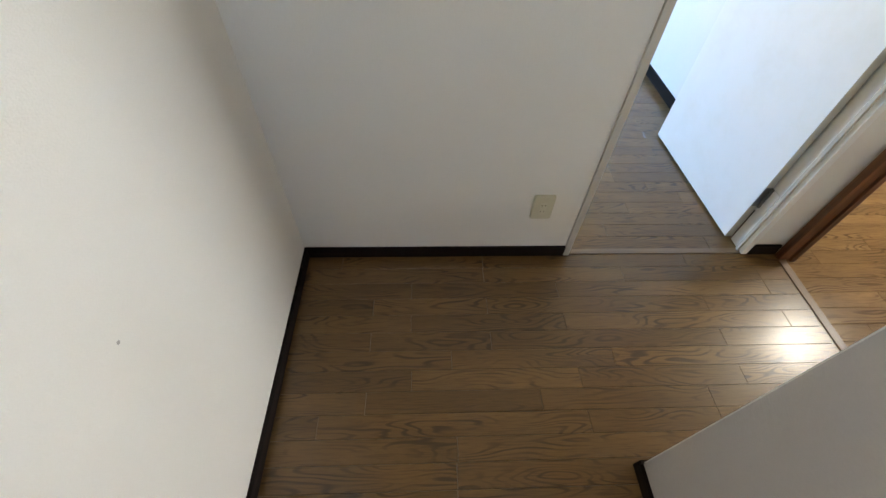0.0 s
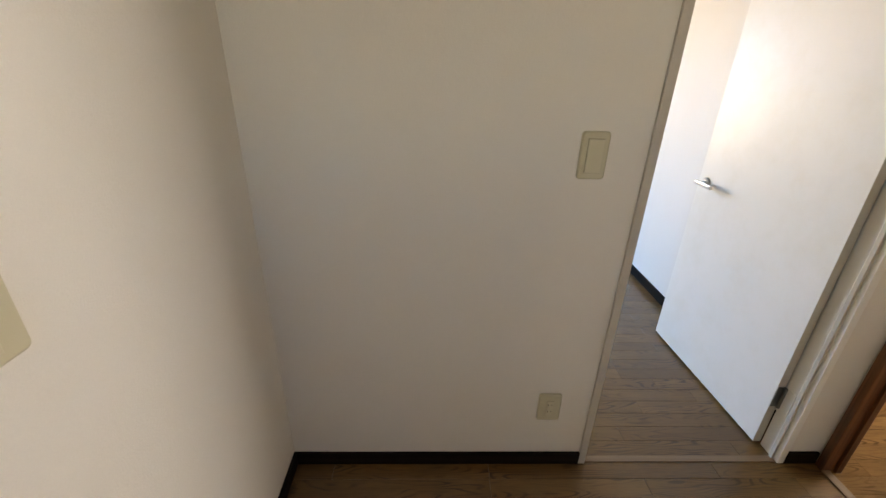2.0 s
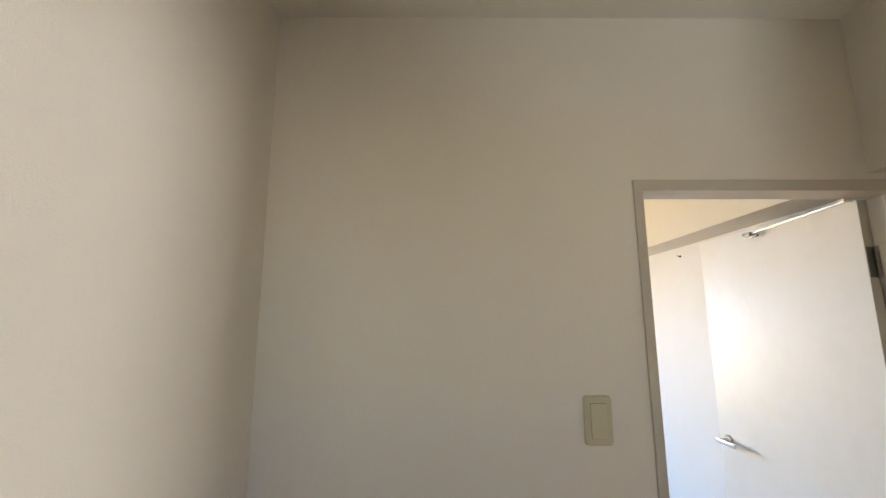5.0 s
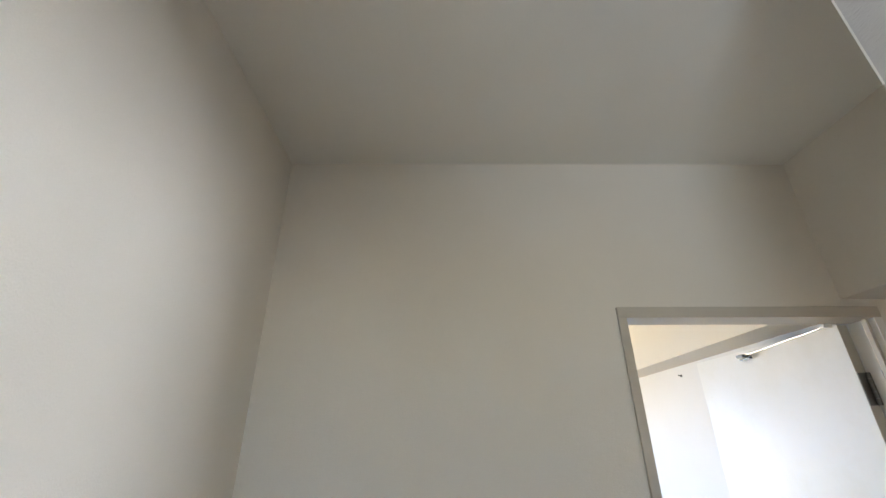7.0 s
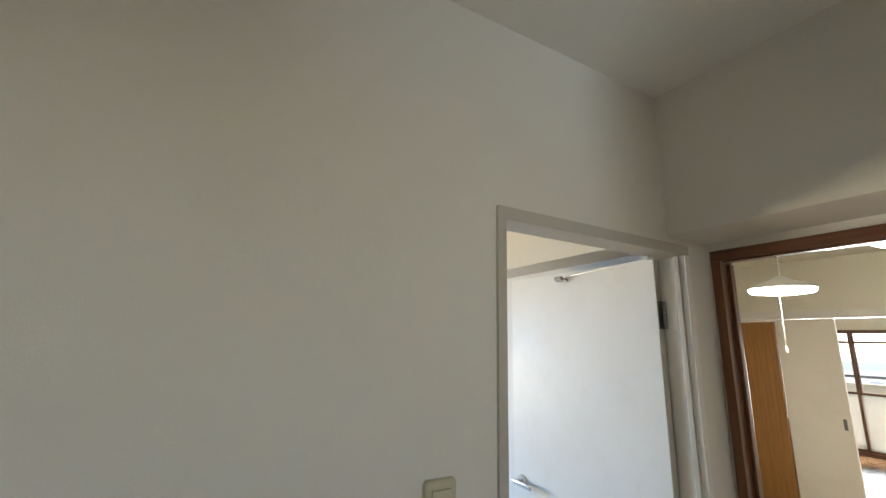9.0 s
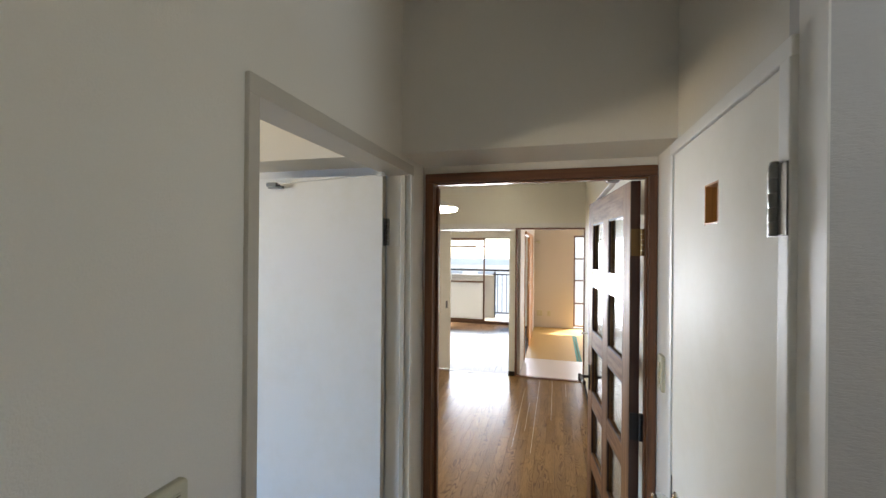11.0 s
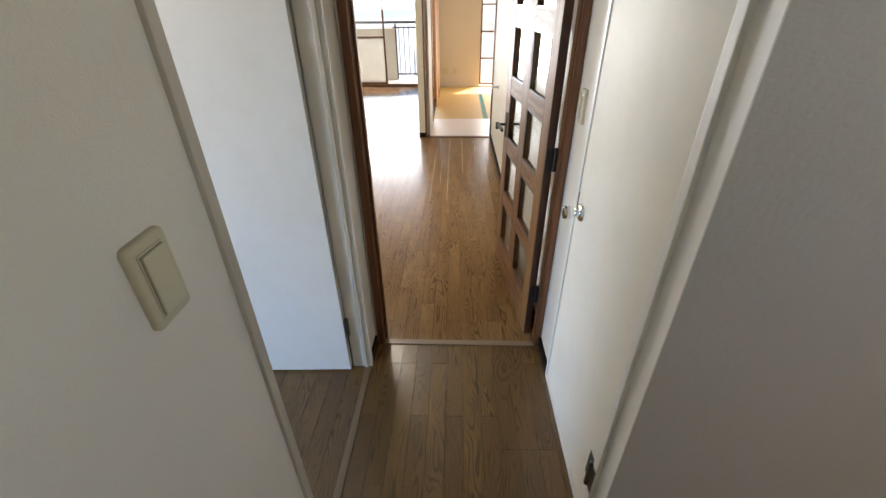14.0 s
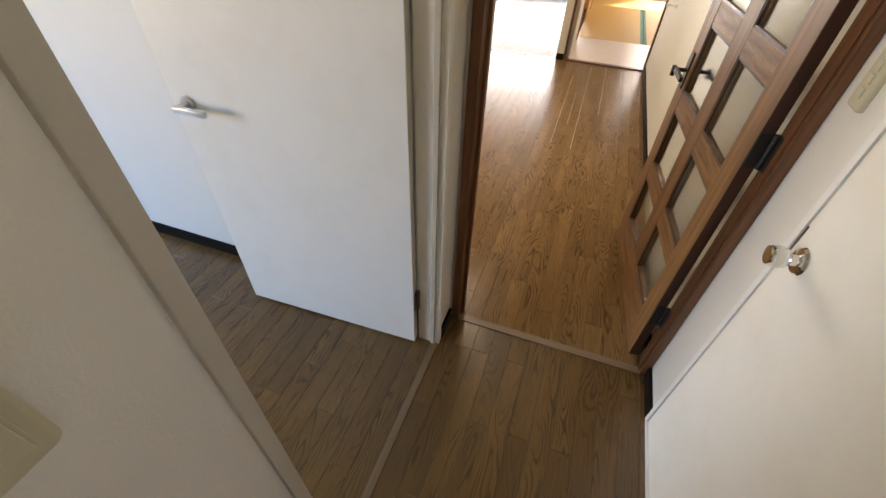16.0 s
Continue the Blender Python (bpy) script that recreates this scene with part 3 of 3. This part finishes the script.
for r in range(5):
    z = 0.20 + r * 0.33
    for x in (0.10, 0.46):
        if r < 4:
            part("crossbar", boxes((x, x + 0.255, -T + 0.001, -0.001, z + 0.25, z + 0.33), bevel=0.0015), M_LEAFX, gdoor)
        part("bead", boxes((x, x + 0.008, -0.010, -0.003, z, z + 0.25), (x + 0.247, x + 0.255, -0.010, -0.003, z, z + 0.25), (x + 0.008, x + 0.247, -0.010, -0.003, z, z + 0.008), (x + 0.008, x + 0.247, -0.010, -0.003, z + 0.242, z + 0.25)), M_LEAFEDGE, gdoor)
        part("pane", boxes((x + 0.001, x + 0.254, -0.022, -0.018, z + 0.001, z + 0.249)), M_REED, gdoor, "figured glass pane").visible_shadow = False
for z in (0.28, 0.98, 1.66):
    hb = boxes((-0.0035, -0.0005, -T + 0.004, -0.002, z - 0.05, z + 0.05))
    add_box(hb, -0.030, -0.004, -T - 0.012, -T - 0.009, z - 0.05, z + 0.05)
    for k in range(5):
        lathe([(0, -0.0095), (0.0075, -0.0095), (0.0075, 0.0095), (0, 0.0095)], pose(-0.006, -T - 0.004, z - 0.04 + 0.02 * k), 12, hb)
    part("hinge", hb, M_BRASS if z > 1 else M_BLACK, gdoor, "aged metal hinge")
for s in (1, -1):
    y = 0.0 if s > 0 else -T
    bm = boxes((0.748, 0.778, min(y, y + s * 0.006), max(y, y + s * 0.006), 0.86, 1.00), bevel=0.002)
    part("handle_plate", bm, M_BLACK, gdoor, "narrow black handle plate")
    bm = rod(bmesh.new(), (0.763, y, 0.93), (0.763, y + s * 0.058, 0.93), 0.008)
    add_box(bm, 0.640, 0.775, y + s * 0.048 - 0.007, y + s * 0.048 + 0.007, 0.920, 0.940, bevel=0.004)
    add_box(bm, 0.762, 0.782, y + s * 0.052 - 0.008, y + s * 0.052 + 0.008, 0.902, 0.942, bevel=0.004)
    part("lever", bm, M_BLACK, gdoor, "black lever handle")
arm = thing("door_closer_arm", "pale metal stay arm above the brown glazed door", "door closer", at=(2.82, -0.735, 1.888))
part("shoe", boxes((-0.03, 0.03, -0.014, 0.014, 0.0, 0.004), (-0.022, -0.016, -0.012, -0.006, 0.004, 0.012), (0.016, 0.022, -0.012, -0.006, 0.004, 0.012), bevel=0.0008), M_STEEL, arm)
part("arm", boxes((-0.60, 0.0, -0.012, 0.012, 0.004, 0.008), bevel=0.001), M_WHITEPL, arm, "pale flat metal arm")
part("head_bracket", boxes((-0.645, -0.585, -0.014, 0.030, 0.002, 0.030), bevel=0.002), M_STEEL, arm, "grey bracket on the head")

# ---- partition openings ----
tat_frame = thing("door_frame_tatami", "thin brown timber frame of the tatami room opening", "door frame")
tat_frame["kind"] = "structure"
part("left_jamb", boxes((XF - 0.012, XF + 0.09, -0.036, -0.0145, 0, 1.893), bevel=0.0015), M_FRAME, tat_frame)
part("right_jamb", boxes((XF - 0.012, XF + 0.09, YL + 0.001, YL + 0.014, 0, 1.893), bevel=0.0015), M_FRAME, tat_frame)
part("head", boxes((XF - 0.012, XF + 0.09, YL + 0.001, -0.0145, 1.893, 1.911), bevel=0.0015), M_FRAMEY, tat_frame)
part("threshold", boxes((XF - 0.020, XF + 0.03, YL + 0.014, -0.036, -0.01, 0.012), bevel=0.002), M_FRAMEY, tat_frame)
structure("sill_living", boxes((XF - 0.01, XF + 0.02, 0.063, 1.74, -0.02, 0.004), bevel=0.001), M_SILLY, "narrow timber floor rail of the sliding door", "threshold")
sd = thing("sliding_door", "ivory flush sliding door, half open, with a small recessed pull", "sliding door", at=(XF + 0.03, 0.858, 0))
part("panel", boxes((0, 0.03, 0, 0.50, 0.008, 1.882), bevel=0.002), M_TDOOR, sd)
part("pull", boxes((-0.002, 0.001, 0.035, 0.062, 0.83, 0.93), bevel=0.0008), M_STEEL, sd, "small dark metal finger pull")
cb = thing("tall_cabinet", "amber brown timber cupboard beside the sliding door", "cabinet", at=(XF - 0.005, 1.362, 0))
part("carcass", boxes((0.02, 0.165, 0, 0.385, 0, 1.86), bevel=0.002), M_AMBER, cb)
part("door", boxes((0, 0.018, 0.002, 0.383, 0.05, 1.855), bevel=0.002), M_AMBER, cb)
bd = thing("bathroom_door", "ivory flush door with a dark pull in the dining kitchen wall", "door", at=(4.985, 1.75, 0))
part("leaf", boxes((0.035, 0.68, 0.012, 0.045, 0.01, 1.895), bevel=0.002), M_TDOOR, bd)
part("frame", boxes((0, 0.033, -0.01, 0.1, 0, 1.93), (0.682, 0.715, -0.01, 0.1, 0, 1.93), (0.033, 0.682, -0.01, 0.1, 1.897, 1.93), bevel=0.002), M_CASEW, bd)
part("pull", boxes((0.05, 0.11, -0.02, 0.012, 1.22, 1.25), bevel=0.003), M_BLACK, bd, "dark metal pull")
kn = thing("wall_stub", "small white plastic knob on the ivory side wall", "wall knob", at=(5.20, YL, 0.74))
part("knob", lathe([(0, 0), (0.02, 0), (0.02, 0.01), (0.008, 0.014), (0.008, 0.06), (0.018, 0.062), (0.018, 0.078), (0, 0.08)], pose(0, 0, 0, -90, 0, 0), 18), M_WHITEPL, kn, smooth=True)

# pendant lamp
lamp = thing("pendant_lamp", "lit round white pendant lamp with a pull cord", "ceiling lamp", at=(3.94, 0.487, 1.95))
part("diffuser", lathe([(0, 0), (0.12, 0.0), (0.178, 0.008), (0.188, 0.022), (0.180, 0.036), (0, 0.036)], None, 40), M_LAMP, lamp, "glowing white diffuser", smooth=True)
part("shade", lathe([(0.191, 0.030), (0.191, 0.040), (0.150, 0.062), (0.06, 0.098), (0.03, 0.12), (0, 0.12)], None, 40), M_WHITEPL, lamp, "white dished shade", smooth=True)
part("cable", rod(bmesh.new(), (0, 0, 0.118), (0, 0, CEIL - 0.01 - 1.95), 0.004), M_WHITEPL, lamp, "white cable")
bm = rod(bmesh.new(), (-0.02, 0.01, 0.0), (-0.02, 0.015, -0.36), 0.0018)
part("pull_cord", bm, M_WHITEPL, lamp, "white pull cord")
part("cord_end", lathe([(0, 0), (0.008, 0.004), (0.010, 0.03), (0.004, 0.045), (0, 0.045)], pose(-0.02, 0.015, -0.40), 12), M_WHITEPL, lamp, "small white toggle", smooth=True)
cl = thing("ceiling_lamp", "lit shallow white ceiling lamp in the dining kitchen", "ceiling lamp", at=(5.25, 0.17, CEIL - 0.01))
part("body", lathe([(0, 0), (0.17, 0), (0.17, -0.02), (0, -0.02)], None, 36), M_WHITEPL, cl)
part("diffuser", lathe([(0, -0.085), (0.11, -0.08), (0.155, -0.055), (0.162, -0.021), (0, -0.021)], None, 36), mat("dim_diffuser", (1, 1, 1), 0.5, Emission_Color=(1.0, 0.96, 0.85, 1), Emission_Strength=1.6), cl, "glowing shallow diffuser", smooth=True)

# crumpled clear wrap by the return wall
bag = thing("plastic_bag", "crumpled clear plastic bag lying on the floor against the papered wall", "plastic bag", at=(1.088, -1.375, 0))
bm = bmesh.new()
bmesh.ops.create_icosphere(bm, subdivisions=6, radius=1)
for v in bm.verts:
    d = v.co.normalized()
    ridge = 1 - abs(noise.noise(d * 1.9 + Vector((3, 1, 0)))) * 2.2
    r = 0.55 + 0.42 * ridge - 0.16 * abs(noise.noise(d * 4.5)) - 0.07 * abs(noise.noise(d * 10.0))
    v.co = Vector((max(-1, min(0.93, d.x * r)) * 0.080, d.y * r * 0.11, max(0.0, (d.z * r * 0.7 + 0.33)) * 0.325))
part("film", bm, M_WRAP, bag, smooth=True)
bm = bmesh.new()
for k in range(40):
    a0 = 2 * math.pi * k / 40
    c = Vector((-0.012, 0.025 + 0.034 * math.cos(a0), 0.28 + 0.040 * math.sin(a0)))
    w = 0.007 + 0.003 * math.sin(3 * a0)
    bm.verts.new(c + Vector((w, 0, 0.004)))
    bm.verts.new(c + Vector((-w, 0.003, -0.002)))
bm.verts.ensure_lookup_table()
for k in range(40):
    n2 = (k + 1) % 40
    bm.faces.new((bm.verts[2 * k], bm.verts[2 * n2], bm.verts[2 * n2 + 1], bm.verts[2 * k + 1]))
bmesh.ops.solidify(bm, geom=bm.faces[:], thickness=0.002)
part("handle_loop", bm, M_WRAP, bag, "twisted clear handle loop", smooth=True)

# ---- tatami room ----
structure("step_board", boxes((XF + 0.05, 6.83, -2.7, -0.072, -0.03, 0.006), bevel=0.002), M_STEP, "pale step board inside the tatami room opening", "floor")
structure("tatami_base", boxes((6.83, XW - 0.05, -2.7, -0.072, -0.06, -0.03)), M_SUB, "dark floor under the tatami mats", "floor")
for n, (x0, x1, ya, yb) in enumerate([(6.835, 8.695, -0.86, -0.076), (6.835, 8.695, -1.74, -0.865), (6.835, 8.695, -2.70, -1.745), (8.70, 9.445, -1.40, -0.076), (8.70, 9.445, -2.70, -1.405)]):
    tm = thing("tatami_mat", "golden worn rush tatami mat with green cloth borders", "tatami mat", "tatami mats", at=(x0, ya, -0.03))
    w, d = x1 - x0, yb - ya
    part("mat", boxes((0, w, 0, d, 0, 0.036), bevel=0.003), M_TATAMI, tm)
    if n < 3:
        part("border", boxes((0.002, w - 0.002, 0.001, 0.040, 0.030, 0.0375)), M_GREEN, tm, "green cloth border")
        if n:
            part("border", boxes((0.002, w - 0.002, d - 0.031, d - 0.001, 0.030, 0.0375)), M_GREEN, tm, "green cloth border")
slide = thing("sliding_screen", "orange varnished timber sliding panel beside the cream wall", "sliding door", at=(7.62, -0.090, 0))
part("panel", boxes((0, 0.80, 0, 0.016, 0.01, 1.855), bevel=0.002), M_ORANGE, slide)
fr = thing("opening_frame", "orange-brown timber frame round the side opening", "door frame")
fr["kind"] = "structure"
part("left_jamb", boxes((6.68, 6.715, -0.084, -0.002, 0, 1.86), bevel=0.002), M_ORANGE, fr)
part("right_jamb", boxes((8.37, 8.40, -0.100, -0.002, 0, 1.86), bevel=0.002), M_ORANGE, fr)
part("head", boxes((6.68, 8.40, -0.100, -0.002, 1.86, 1.902), bevel=0.002), M_ORANGE, fr)
pipe = thing("wall_bracket", "round beige curtain rail bracket on the tatami room wall", "bracket", at=(XW - 0.05, -0.16, 1.80))
part("disc", lathe([(0, 0), (0.035, 0), (0.035, 0.015), (0.02, 0.03), (0, 0.03)], pose(0, 0, 0, 0, -90, 0), 20), M_PLATE, pipe, smooth=True)
part("arm", rod(bmesh.new(), (-0.02, 0, 0), (-0.04, 0.09, 0), 0.012), M_PLATE, pipe)


def glazing(name, label, y0, y1, z0, z1, rails, frost_below, x, t=0.03, w=0.035, frame=None):
    """A sliding sash that faces -x."""
    ob = thing(name, label, "window", at=(x, y0, z0))
    frame = frame or M_FRAMEAL
    W, Hh = y1 - y0, z1 - z0
    part("left_stile", boxes((0, t, W - w, W, 0, Hh), bevel=0.002), frame, ob)
    part("right_stile", boxes((0, t, 0, w, 0, Hh), bevel=0.002), frame, ob)
    levels = [0.0] + [r - z0 for r in rails] + [Hh - w]
    for lv_ in levels:
        part("rail", boxes((0.001, t - 0.001, w, W - w, lv_, lv_ + w), bevel=0.002), frame, ob)
    for a, b in zip(levels, levels[1:]):
        frosted = frost_below is not None and b + z0 <= frost_below + 0.05
        p = part("pane", boxes((t / 2 - 0.002, t / 2 + 0.002, w - 0.004, W - w + 0.004, a + w - 0.004, b + 0.004)), M_FROST if frosted else M_GLASS, ob, "frosted pane" if frosted else "clear pane")
        p.visible_shadow = False
    return ob


glazing("window_sash", "bronze-framed sliding balcony window with a frosted lower pane", 0.998, 1.86, 0.05, 1.87, [0.895, 1.68], 0.9, XW + 0.02)
glazing("window_sash", "bronze-framed sliding balcony window with a frosted lower pane", 1.80, 2.68, 0.05, 1.87, [0.895, 1.68], 0.9, XW + 0.055)
glazing("shoji_window", "brown-framed balcony window with pale panes in the tatami room", -1.76, -0.872, 0.05, 1.925, [0.52, 0.99, 1.44], 2.0, XW - 0.04, w=0.027, frame=M_FRAME)
glazing("shoji_window", "brown-framed balcony window with pale panes in the tatami room", -2.60, -1.76, 0.05, 1.925, [0.52, 0.99, 1.44], 2.0, XW - 0.02, w=0.027, frame=M_FRAME)
structure("window_1_frame", boxes((XW, XW + 0.1, 0.12, 2.70, 0.0, 0.05), (XW, XW + 0.1, 0.12, 2.70, 1.87, 1.89), (XW, XW + 0.1, 0.12, 0.15, 0.05, 1.87), bevel=0.002), M_FRAMEAL, "bronze aluminium track frame of the balcony window", "window frame")

# ---- balcony and beyond ----
structure("balcony_floor", boxes((XW + 0.12, 10.7, -3, 5, -0.12, 0.0)), M_CONC, "pale concrete balcony floor", "balcony")
structure("balcony_parapet", boxes((10.35, 10.47, 0.91, 5, 0, 0.99), (10.33, 10.49, 0.91, 5, 0.99, 1.02)), M_CONC, "cream rendered balcony parapet", "balcony")
rail = thing("balcony_railing", "dark metal balcony railing with upright bars", "railing", at=(10.40, -3, 0))
part("handrail", boxes((-0.03, 0.03, 0, 8.0, 1.11, 1.155), bevel=0.006), M_RAIL, rail)
part("bottom_rail", boxes((-0.015, 0.015, 0, 3.95, 0.10, 0.13)), M_RAIL, rail)
part("top_rail", boxes((-0.015, 0.015, 0, 3.95, 1.02, 1.05)), M_RAIL, rail)
for y in (0.05, 1.3, 2.6, 3.9):
    part("post", boxes((-0.02, 0.02, y - 0.02, y + 0.02, 0, 1.10)), M_RAIL, rail)
bar_me = None
for k in range(36):
    y = 0.12 + k * 0.106
    if bar_me is None:
        b_ = part("bar", boxes((-0.007, 0.007, -0.007, 0.007, 0.13, 1.02)), M_RAIL, rail)
        bar_me = b_.data
    else:
        b_ = new("bar", bar_me)
        b_.parent = rail
    b_.location = (0, y, 0)
# unseen overhang, added to limit how far sun reaches into the far rooms
structure("balcony_above", boxes((XW + 0.12, 10.7, -3, 5, 2.45, 2.6)), M_CONC, "unseen concrete slab added over the balcony to limit the sun", "balcony")

M_GROUND = mat("far_ground", (0.45, 0.45, 0.43), 0.9)
structure("ground", boxes((12, 600, -400, 400, -8.2, -8.0)), M_GROUND, "grey town ground below the balcony", "ground")
M_B1 = paint("pale_render", (0.85, 0.85, 0.84), 0.8)
M_B2 = paint("blue_roof", (0.62, 0.66, 0.70), 0.6)
M_B3 = mat("far_window", (0.42, 0.46, 0.52), 0.15)
for (x, y, w, d, h) in ((34, 9, 9, 12, 8.4), (38, -4, 10, 11, 7.4), (46, 22, 10, 12, 10.5), (44, -18, 10, 12, 9.5)):
    hs = thing("apartment_house", "pale rendered town house with a blue-grey roof", "house", "town houses", at=(x, y, -8))
    part("wall", boxes((0, w, -d / 2, d / 2, 0, h)), M_B1, hs)
    part("roof", boxes((-0.4, w + 0.4, -d / 2 - 0.4, d / 2 + 0.4, h, h + 0.5)), M_B2, hs, "blue-grey roof")
    for st in range(int(h // 2.8)):
        for wy in range(4):
            yy = -d / 2 + 1.2 + wy * (d - 2.4) / 3.4
            part("window", boxes((-0.05, 0.02, yy, yy + 1.5, 0.9 + st * 2.8, 2.2 + st * 2.8)), M_B3, hs, "dark window")

# ---- floors ----
structure("subfloor", boxes((-0.12, XF + 0.05, -2.5, 4.1, -0.14, -0.013), (XF + 0.05, XW, -0.06, 3.0, -0.14, -0.013), (XF + 0.05, XW, -2.8, -0.06, -0.14, -0.06), (-1.7, -0.12, 0, 4.1, -0.14, -0.013)), M_SUB, "dark joint below the floor boards", "floor")
BW, GAP = 0.0758, 0.0004
board_cache = {}


def board_mesh(length, width):
    key = (round(length, 3), round(width, 3))
    if key not in board_cache:
        bm = bmesh.new()
        g, c = GAP, 0.0007
        L, W = length - g, width - g
        low = [bm.verts.new(p) for p in ((g, g, -0.012), (L, g, -0.012), (L, W, -0.012), (g, W, -0.012))]
        mid = [bm.verts.new(p) for p in ((g, g, -c), (L, g, -c), (L, W, -c), (g, W, -c))]
        top = [bm.verts.new(p) for p in ((g + c, g + c, 0), (L - c, g + c, 0), (L - c, W - c, 0), (g + c, W - c, 0))]
        for a, b in ((low, mid), (mid, top)):
            for i in range(4):
                bm.faces.new((a[i], a[(i + 1) % 4], b[(i + 1) % 4], b[i]))
        bm.faces.new(top)
        me = bpy.data.meshes.new("floor_board")
        bm.to_mesh(me)
        bm.free()
        board_cache[key] = me
    return board_cache[key]


def lay(rows_, material, floor_ob, rng, joined=None):
    """Rows of (y, x0, x1): random-length boards end to end."""
    for y, x0, x1, w in rows_:
        x = x0 - rng.choice((0.0, 0.15, 0.3, 0.45, 0.6))
        while x < x1 - 0.01:
            L = rng.choice((0.455, 0.606, 0.606, 0.909))
            a, b = max(x, x0), min(x + L, x1)
            x += L
            if b - a < 0.02:
                continue
            me = board_mesh(b - a, w)
            if joined is not None:
                before = len(joined.verts)
                joined.from_mesh(me)
                joined.verts.ensure_lookup_table()
                for v in joined.verts[before:]:
                    v.co += Vector((a, y, 0))
                continue
            if not me.materials:
                me.materials.append(material)
            o = new("floor_board", me)
            o.parent = floor_ob
            o.location = (a, y, 0)


def span(y0, y1):
    out, y = [], y0
    while y < y1 - 0.004:
        w = min(BW, y1 - y)
        out.append((y, w))
        y += BW
    return out


rng = random.Random(5)
fl = tagged(new("floor_hall"), "brown stained oak board floor of the hall and passage", "floor", kind="structure")
lay([(y, 0.0, XR if y + w < YR + 0.002 else 2.104, w) for y, w in span(-0.0758 * 32, -0.0758 * 12)] + [(y, 0.0, 2.104, w) for y, w in span(-0.0758 * 12, -0.004)], M_FLOOR, fl, rng)
fb = tagged(new("floor_bedroom"), "brown oak board floor of the bedroom", "floor", kind="structure")
lay([(y, 0.6, 2.09, w) for y, w in span(0.024, 2.9)], M_FLOOR, fb, rng)
board_cache.clear()
fk = tagged(new("floor_kitchen"), "glossy brown oak board floor of the dining kitchen", "floor", kind="structure")
lay([(y, 2.134, XF - 0.01, w) for y, w in span(-0.0758 * 12 + 0.008, -0.0758 * 12 + 0.008 + 0.0758 * 31)], M_FLOORL, fk, rng)
board_cache.clear()
far = bmesh.new()
lay([(y, 2.134, XF - 0.01, w) for y, w in span(-0.0758 * 12 + 0.008 + 0.0758 * 31, 2.3)], M_FLOORL, None, rng, far)
lay([(y, -1.6, 0.6, w) for y, w in span(0.124, 2.9)], M_FLOORL, None, rng, far)
lay([(y, -1.6, 2.09, w) for y, w in span(0.024 + BW * 38, 4.0)], M_FLOORL, None, rng, far)
lay([(y, XF + 0.02, XW, w) for y, w in span(-0.04, 2.9)], M_FLOORJ, None, rng, far)
# thin pale strips paint the reflected light along some board joints
for y, x0, x1 in ((-0.18, 3.95, 5.45), (-0.26, 4.3, 5.0), (-0.335, 3.9, 5.75), (-0.487, 4.6, 5.82), (-0.64, 5.3, 5.75)):
    part("glint_strip", boxes((x0, x1, y - 0.0014, y + 0.0014, 0.0, 0.0004)), M_GLINT, fk, "pale strip for the glint along a floor joint")
tagged(part("floor_far", far, M_FLOORJ), "oak boards of the far floors", "floor", kind="stuff")
